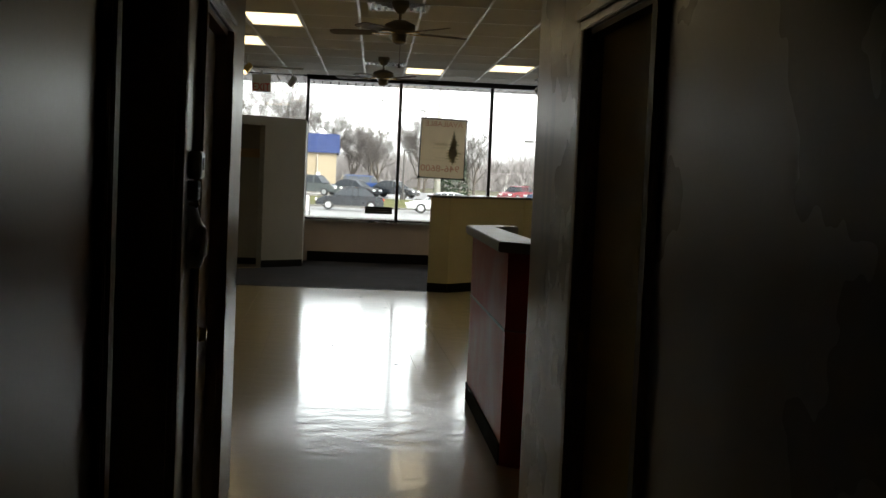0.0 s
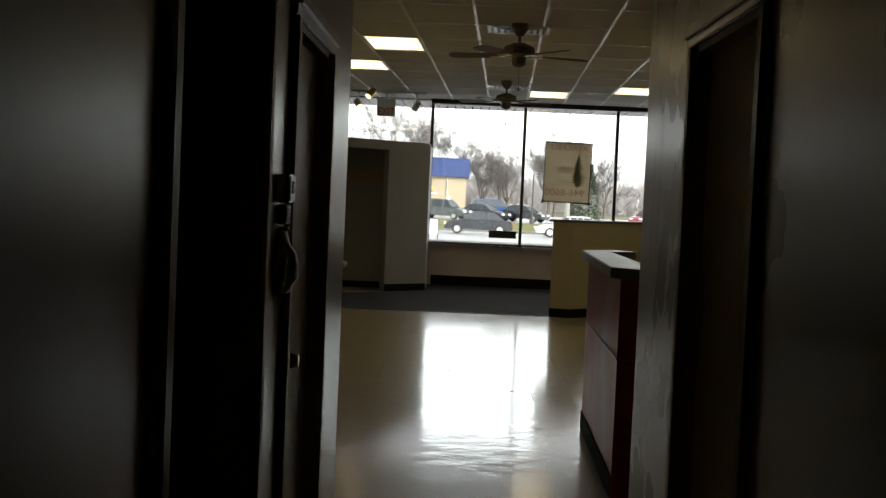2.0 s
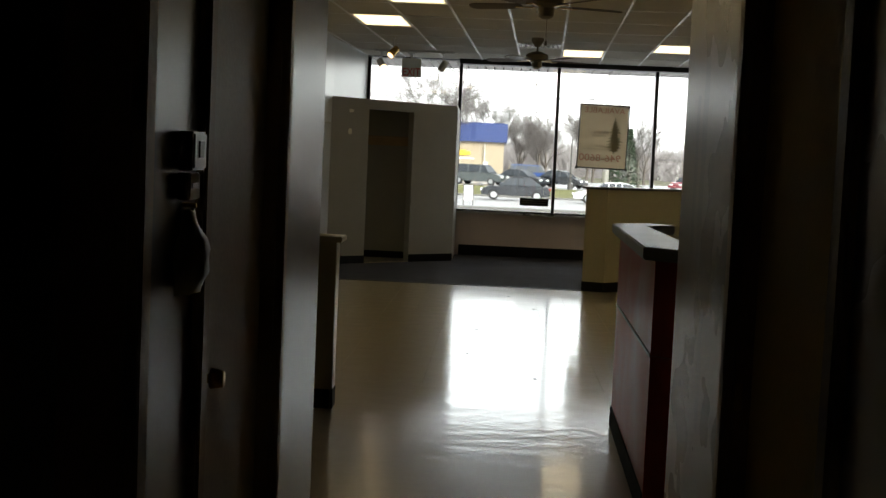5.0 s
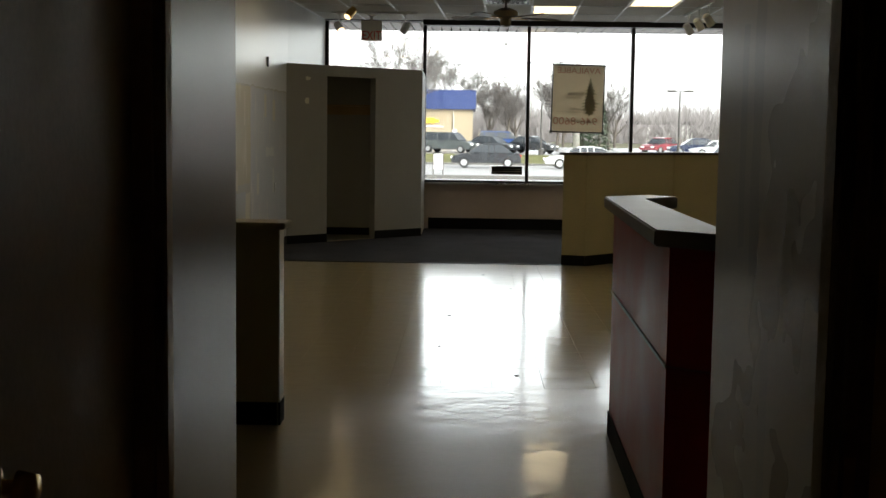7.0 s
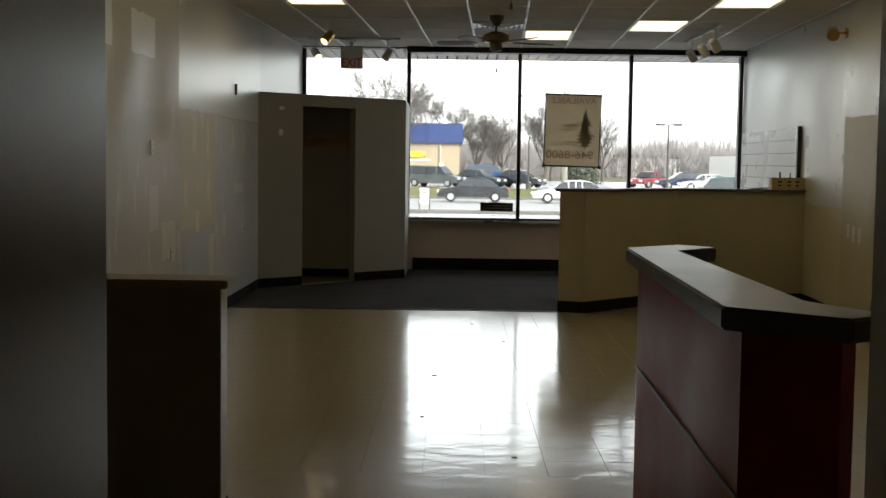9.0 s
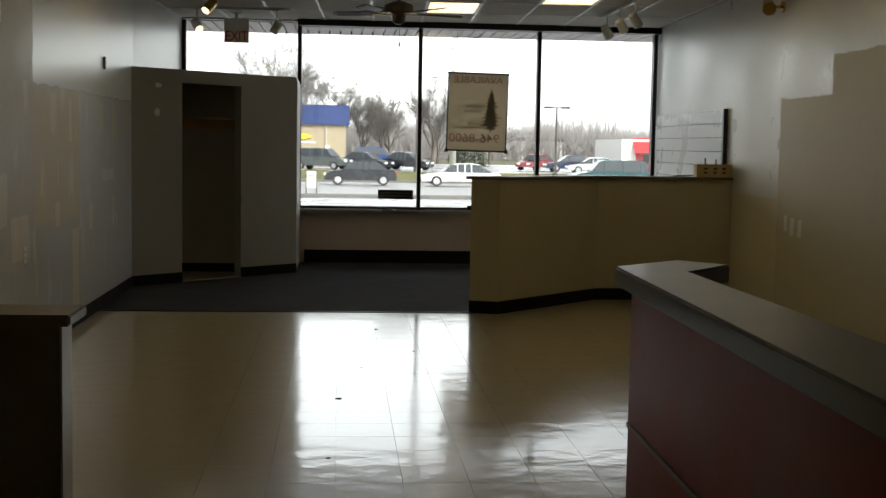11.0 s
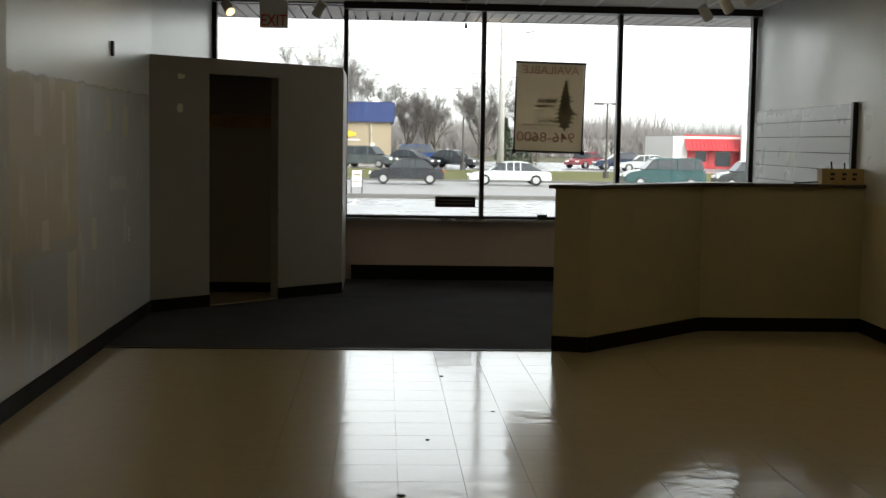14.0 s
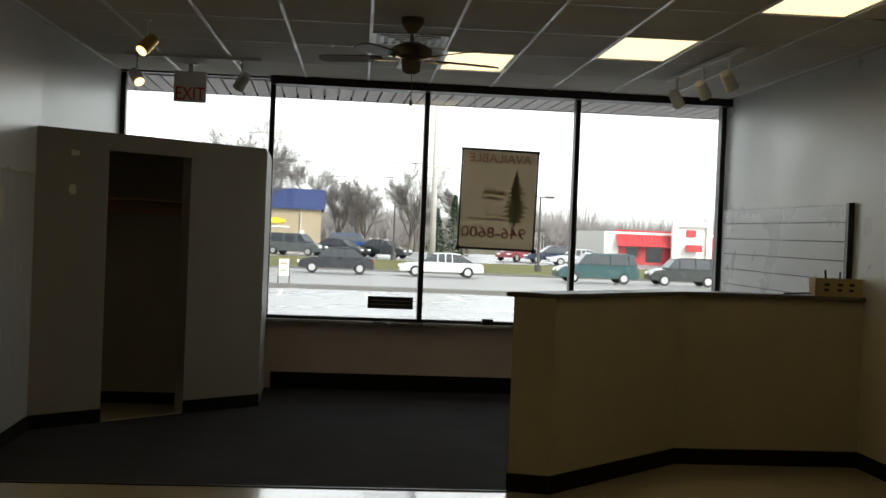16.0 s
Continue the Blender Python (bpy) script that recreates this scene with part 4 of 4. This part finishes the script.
def evergreen(x, y, top, seed):
    r = random.Random(seed)
    g = gz(y)
    H = top - g
    e = thing("evergreen_tree", "dark green conifer with ragged outline", "tree", (x, y, g - 0.05))
    Shape().cyl((0, 0, 0), (0, 0, H * 0.95), 0.14, 0.03, 8).done("trunk", M_BARK, e)
    v, f = [], []
    for i in range(1500):
        z = r.uniform(0.08, 1.0)
        rad = (1 - z) * H * 0.26 * r.uniform(0.3, 1.1) + 0.05
        a = r.uniform(0, 6.28)
        c = Vector((math.cos(a) * rad, math.sin(a) * rad, z * H - rad * 0.25))
        b = len(v)
        for q in range(3):
            v.append(c + Vector((r.uniform(-0.17, 0.17), r.uniform(-0.17, 0.17), r.uniform(-0.12, 0.12))))
        f.append((b, b + 1, b + 2))
    me = bpy.data.meshes.new("foliage")
    me.from_pydata([tuple(p) for p in v], [], f)
    me.materials.append(M_NEEDLE)
    o = new("foliage", me)
    o.parent = e


evergreen(14.0, 108, 4.9, 3)
evergreen(12.9, 112, 3.8, 4)

# far woods: thickets of thin leafless stems, haze put into their paler colour
rw_ = random.Random(9)
v, f = [], []
for i in range(9000):
    x = rw_.uniform(-60, 110)
    y = rw_.uniform(150, 215)
    ht = rw_.uniform(1.6, 5.4) * (1 + 0.22 * math.sin(x * 0.23) + 0.12 * math.sin(x * 0.9 + 1))
    g = gz(y)
    for q in range(6):
        b = len(v)
        z0 = g + ht * (0.0 if q == 0 else rw_.uniform(0.15, 0.6))
        dx, dy = (rw_.uniform(-1.0, 1.0), 0) if q == 0 else (rw_.uniform(-1.3, 1.3), rw_.uniform(-0.8, 0.8))
        z1 = g + ht if q == 0 else min(g + ht, z0 + ht * rw_.uniform(0.25, 0.5))
        wd = 0.1 if q == 0 else 0.06
        v += [(x - wd, y, z0), (x + wd, y + wd, z0), (x + dx, y + dy, z1)]
        f.append((b, b + 1, b + 2))
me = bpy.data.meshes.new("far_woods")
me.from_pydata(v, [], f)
me.materials.append(M_HAZETWIG)
tagged(new("far_woods", me), "distant leafless grey-brown woods, haze in their colour", "woods", kind="stuff")

# ---- vehicles ----


def car(name, label, x, y, rz, paint_m, length=4.5, height=1.45, width=1.75, style="sedan", group="parked cars"):
    """A car with its nose to +x before turning."""
    e = thing(name, label, "car", (x, y, gz(y) + 0.02), rz, group)
    L, H, W = length / 2, height, width / 2
    belt = H * 0.62
    prof = [(-L, 0.3), (-L + 0.03, belt * 0.85), (-L + 0.18, belt * 0.97), (L * 0.42, belt), (L - 0.35, belt * 0.86), (L - 0.04, belt * 0.66), (L, 0.3)]
    if style in ("van", "suv"):
        roof = [(-L + 0.1, belt * 0.97), (-L + 0.3, H * 0.97), (-L + 0.6, H), (L * 0.16, H * 0.99), (L * 0.3, H * 0.95), (L * 0.52, belt * 0.99)]
    else:
        roof = [(-L * 0.78, belt * 0.97), (-L * 0.44, H * 0.96), (-L * 0.25, H), (L * 0.08, H * 0.99), (L * 0.2, H * 0.95), (L * 0.5, belt * 0.99)]

    def loft(pts, half, inset, nm, m, bev):
        bm = bmesh.new()
        n = len(pts)
        a = [bm.verts.new((p[0], -half + (inset if p[1] > belt else 0), p[1])) for p in pts]
        b = [bm.verts.new((p[0], half - (inset if p[1] > belt else 0), p[1])) for p in pts]
        bm.faces.new(a[::-1]), bm.faces.new(b)
        for i in range(n):
            bm.faces.new((a[i], a[(i + 1) % n], b[(i + 1) % n], b[i]))
        bmesh.ops.recalc_face_normals(bm, faces=bm.faces[:])
        bmesh.ops.bevel(bm, geom=bm.edges[:], offset=bev, segments=2, affect="EDGES", clamp_overlap=True)
        me = bpy.data.meshes.new(nm)
        bm.to_mesh(me)
        bm.free()
        me.materials.append(m)
        o = new(nm, me)
        o.parent = e

    loft(prof, W, 0, "body", paint_m, 0.05)
    loft(roof, W - 0.08, 0.16, "cabin", M_CARGLASS, 0.04)
    rt = [(p[0], p[1] + 0.012) for p in roof[1:-1]] + [(roof[-2][0], roof[-2][1] - 0.05), (roof[1][0], roof[1][1] - 0.05)]
    loft(rt, W - 0.09, 0.14, "roof", paint_m, 0.02)
    s = Shape()
    for px in (roof[2][0], (roof[2][0] + roof[3][0]) / 2, roof[3][0] + 0.05):
        for sd in (-1, 1):
            s.cyl((px, sd * (W - 0.075), belt * 0.98), (px * 0.97, sd * (W - 0.215), H * 0.97), 0.035, n=6)
    s.done("pillar", paint_m, e)
    for px in (-L * 0.62, L * 0.62):
        for sd in (-1, 1):
            wh = new("wheel")
            wh.parent = e
            wh.matrix_basis = Matrix.Translation((px, sd * (W - 0.1), 0.32))
            Shape().cyl((0, -0.11, 0), (0, 0.11, 0), 0.32, n=20).done("tyre", M_TYRE, wh)
            Shape().cyl((0, sd * 0.105, 0), (0, sd * 0.122, 0), 0.2, n=14).done("rim", M_STEEL, wh)
    s = Shape()
    for sd in (-1, 1):
        s.box((L - 0.1, sd * (W - 0.35) - 0.16, belt * 0.6), (L + 0.01, sd * (W - 0.35) + 0.16, belt * 0.76))
    s.done("headlamp", M_WHITE, e, 0.01)
    s = Shape()
    for sd in (-1, 1):
        s.box((-L - 0.01, sd * (W - 0.3) - 0.16, belt * 0.7), (-L + 0.08, sd * (W - 0.3) + 0.16, belt * 0.88))
    s.done("tail_lamp", M_EXITRED, e, 0.01)
    return e


P_BLACK, P_NAVY, P_RED = paint("black_car_paint", (0.012, 0.014, 0.018)), paint("navy_car_paint", (0.015, 0.025, 0.06)), paint("red_car_paint", (0.2, 0.012, 0.02))
P_GREY, P_WHITE = paint("grey_car_paint", (0.06, 0.07, 0.07)), paint("white_car_paint", (0.62, 0.64, 0.64))
P_TEAL, P_GREEN, P_SILVER, P_BLUE = paint("teal_van_paint", (0.003, 0.05, 0.052)), paint("dark_green_paint", (0.006, 0.011, 0.01)), paint("silver_paint", (0.5, 0.52, 0.53)), paint("blue_van_paint", (0.02, 0.05, 0.16))
car("parked_suv", "dark grey suv parked on the far lot", 0.6, 98.5, -25, P_GREY, 4.8, 1.7, 1.85, "suv")
car("parked_sedan", "black sedan parked on the far lot", 4.1, 98.8, -32, P_BLACK, 4.6, 1.42)
car("parked_hatchback", "dark sedan parked at an angle on the lot", 7.5, 99.6, -28, P_BLACK, 4.3, 1.45)
car("parked_van", "blue van parked behind the sedans", 5.2, 106.5, 5, P_BLUE, 4.6, 1.75, 1.9, "van")
car("parked_coupe", "red compact car parked on the far lot", 19.0, 104.5, 225, P_RED, 3.9, 1.4)
car("parked_sedan", "dark grey sedan parked on the far lot", 21.4, 101.0, 180, P_NAVY, 4.6, 1.42)
car("parked_sedan", "silver sedan parked on the far lot", 22.6, 97.2, 178, P_SILVER, 4.6, 1.35)
car("dark_hatchback", "black hatchback standing in the road's far lane", 3.3, 73.0, 180, P_BLACK, 4.4, 1.5, 1.75, "sedan", "cars on the road")
car("white_sedan", "white sedan standing in the road's far lane", 9.4, 73.0, 180, P_WHITE, 4.9, 1.4, 1.8, "sedan", "cars on the road")
car("teal_van", "teal minivan standing on the road", 18.4, 72, 180, P_TEAL, 4.8, 1.75, 1.9, "van", "cars on the road")
car("dark_suv", "dark green suv standing on the road", 23.6, 72, 180, P_GREEN, 4.2, 1.65, 1.8, "suv", "cars on the road")

# ---- far buildings and street furniture ----
sh = thing("blue_roof_shop", "tan brick shop with a bright blue fascia", "building", (2.6, 118, gz(118)))
Shape().box((-26, 0, -0.3), (0, 14, 3.95)).done("wall", M_TANBRICK, sh)
Shape().box((-26.3, -0.35, 3.7), (0.3, 14.3, 5.55)).box((-26, 0, 5.55), (0, 14, 5.6)).done("fascia", M_BLUE, sh, 0.03)
Shape().box((-4.8, -0.12, 2.3), (-3.7, -0.01, 2.85)).box((-3.75, -0.12, 2.4), (-3.3, -0.01, 2.7)).done("sign_shape", M_YELLOW, sh, 0.03)
Shape().box((-4.9, -0.06, 1.95), (-2.9, -0.01, 2.08)).box((-2.0, -0.07, 1.2), (-1.55, -0.01, 1.75)).box((-1.9, -0.3, 0.0), (-1.85, -0.05, 3.5)).done("white_trim", M_WHITEWALL, sh)
Shape().box((-12, -0.05, 0.4), (-7, -0.01, 2.5)).done("window", M_CARGLASS, sh)
bl = thing("roof_vent", "white dome vent on the blue roof", "vent", (1.0, 119, gz(118) + 5.6))
Shape().cyl((0, 0, 0), (0, 0, 0.25), 0.5, 0.5, 16).cyl((0, 0, 0.25), (0, 0, 0.5), 0.5, 0.15, 16).done("dome", M_WHITEWALL, bl)

dn = thing("red_roof_diner", "white diner with a red metal roof and tower", "building", (27.7, 110, gz(110)))
Shape().box((0, 0, -0.4), (16, 12, 2.85)).done("wall", M_WHITEWALL, dn)
s = Shape()
x = 1.0
while x < 12:
    m = Matrix.Translation((x, -0.9, 1.55)) @ Matrix.Rotation(radians(48), 4, "X")
    s.box((0, 0, 0), (0.34, 1.9, 0.06), m).box((0.3, 0, 0.06), (0.34, 1.9, 0.11), m)
    x += 0.345
s.done("roof", M_REDROOF, dn)
Shape().box((1.6, -0.05, 0), (12, 0.0, 1.5)).box((1.3, -0.12, 0), (1.6, 0.0, 1.7)).box((3.2, -0.12, 0), (3.5, -0.051, 1.7)).done("red_front", M_REDROOF, dn)
Shape().box((2.0, -0.07, 0.6), (3.0, -0.052, 1.5)).box((3.8, -0.07, 0.2), (5.2, -0.052, 1.5)).done("window", M_CARGLASS, dn)
Shape().box((5.8, -1.4, -0.4), (6.25, -0.95, 3.95)).box((8.9, -1.4, -0.4), (9.4, -0.95, 3.95)).box((6.25, -1.4, 3.5), (8.9, -0.95, 3.95)).box((6.25, -1.1, -0.4), (8.9, -0.96, 3.5)).done("tower", M_WHITEWALL, dn)
Shape().box((7.1, -1.2, 2.6), (8.0, -1.11, 3.2)).prism([(6.9, -1.9), (8.4, -1.9), (8.2, -1.11), (7.1, -1.11)], 1.3, 1.9).done("red_mark", M_REDROOF, dn, 0.03)


def lamp_post(x, y, top, heads):
    g = gz(y)
    e = thing("street_lamp", "dark parking lot lamp post with flat heads", "lamp", (x, y, g), group="lamp posts")
    Shape().cyl((0, 0, 0), (0, 0, top - g), 0.09, 0.06, 10).cyl((0, 0, 0), (0, 0, 0.5), 0.22, 0.22, 10).done("post", M_DPOLE, e)
    s = Shape()
    for d in heads:
        s.box((0.05 * d, -0.04, top - g - 0.06), (d * 0.4, 0.04, top - g)).box((0.3 * d, -0.2, top - g - 0.1), (d * 0.95, 0.2, top - g + 0.05))
    s.done("lamp_head", M_DPOLE, e, 0.02)


lamp_post(8.1, 96.5, 3.5, (1,))
lamp_post(17.5, 86, 4.35, (-1, 1))
PX, PY = 9.9, 84.0
up = thing("utility_pole", "tall pale wooden utility pole with crossarms", "pole", (PX, PY, gz(PY) - 0.1))
Shape().cyl((0, 0, 0), (0, 0, 13.5), 0.24, 0.13, 12).done("post", M_POLE, up, 0, True)
for z in (6.9, 11.4):
    Shape().box((-1.05, -0.19, z), (1.05, -0.07, z + 0.13)).done("crossarm", M_POLE, up, 0.01)
s = Shape()
for x in (-0.95, -0.5, 0.5, 0.95):
    s.cyl((x, -0.13, 7.03), (x, -0.13, 7.2), 0.05, 0.03, 8)
s.done("insulator", M_POLE, up)
Shape().cyl((0.1, 0, 9.6), (1.7, -0.4, 10.0), 0.035).cyl((1.6, -0.4, 9.98), (2.1, -0.5, 10.05), 0.09, 0.05, 8).done("arm", M_POLE, up)
wr = thing("overhead_wires", "thin dark overhead wires along the far roadside", "wires")
s = Shape()
for x0, z0, z1 in ((-0.95, 6.2, 6.5), (0.5, 6.2, 6.1), (0.0, 8.2, 7.6), (0.0, 5.2, 5.3)):
    pts = [Vector((PX + x0 - 46 * i / 12, PY - 0.13 + 4 * i / 12, z0 + (z1 - z0) * i / 12 - 0.35 * math.sin(math.pi * i / 12))) for i in range(13)]
    for a, b in zip(pts[:-1], pts[1:]):
        s.cyl(a, b, 0.018, n=5)
s.done("wire", M_DPOLE, wr)
ss = thing("lawn_sign", "small white sign on two posts by kerb", "sign", (0.85, 50, gz(50)))
Shape().cyl((-0.22, 0, 0), (-0.22, 0, 1.0), 0.025).cyl((0.22, 0, 0), (0.22, 0, 1.0), 0.025).done("post", M_DPOLE, ss)
Shape().box((-0.2, -0.02, 0.3), (0.2, 0.02, 0.98)).done("board", M_WHITEWALL, ss)
Shape().box((-0.15, -0.024, 0.75), (0.15, -0.021, 0.85)).box((-0.15, -0.024, 0.5), (0.12, -0.021, 0.56)).done("writing_bar", M_INK_GREY, ss)
bo = thing("gas_posts", "pair of pale yellow posts on the far lot", "bollards", (6.9, 103, gz(103)))
Shape().cyl((-0.3, 0, 0), (-0.3, 0, 1.5), 0.1).cyl((0.3, 0, 0), (0.3, 0, 1.5), 0.1).done("post", M_POLE, bo)
rt = thing("flat_house", "low pale building among the far trees", "building", (24, 165, gz(165)))
Shape().box((0, 0, -0.3), (11, 6, 2.4)).done("wall", M_WHITEWALL, rt)
Shape().box((-0.3, -0.3, 2.4), (11.3, 6.3, 2.9)).done("roof", M_DPOLE, rt)

# ---- floor tiles ----
TS = 0.305
tile_meshes = []
for i in range(6):
    r = random.Random(40 + i)
    bm = bmesh.new()
    a, c2 = TS / 2 - 0.0003, TS / 2 - 0.0009
    low = [bm.verts.new((sx * a, sy * a, -0.0035)) for sx, sy in ((-1, -1), (1, -1), (1, 1), (-1, 1))]
    top = [bm.verts.new((sx * c2, sy * c2, r.uniform(-0.0001, 0.0001))) for sx, sy in ((-1, -1), (1, -1), (1, 1), (-1, 1))]
    bm.faces.new(top)
    for q in range(4):
        bm.faces.new((low[q], low[(q + 1) % 4], top[(q + 1) % 4], top[q]))
    me = bpy.data.meshes.new("tile")
    bm.to_mesh(me)
    bm.free()
    me.materials.append(M_TILE)
    tile_meshes.append(me)
floor_ob = bpy.data.objects["floor"]
rt_ = random.Random(77)
count, rest = 0, Shape()
ny = int((YC - 0.03 - YB) / TS)
for j in range(-5, ny):
    y = YC - 0.03 - TS * (j + 0.5)
    for i in range(21):
        x = XL + TS * (i + 0.5)
        if x + TS / 2 > XR + 0.2 or (j < 0 and x < 3.3):
            continue
        inside = y > YE - 0.1 or HL - 0.2 < x < HR + 0.2 or (x > HR and y > YR - 0.1)
        if not inside:
            continue
        near = 0.6 < y < 7.2 and 1.1 < x < 4.7 and count < 300
        m = Matrix.Translation((x, y, 0.0)) @ Matrix.Rotation(rt_.uniform(-0.0004, 0.0004), 4, "X") @ Matrix.Rotation(rt_.uniform(-0.0006, 0.0006), 4, "Y")
        if near:
            o = new("tile", tile_meshes[rt_.randrange(6)])
            o.parent, o.matrix_basis = floor_ob, m
            count += 1
        else:
            n0 = len(rest.bm.verts)
            a = TS / 2 - 0.0005
            vs = [rest.bm.verts.new(m @ Vector((sx * a, sy * a, 0.0))) for sx, sy in ((-1, -1), (1, -1), (1, 1), (-1, 1))]
            rest.bm.faces.new(vs)
o = rest.done("tile_field", M_TILE, floor_ob)
tagged(o, kind="stuff")
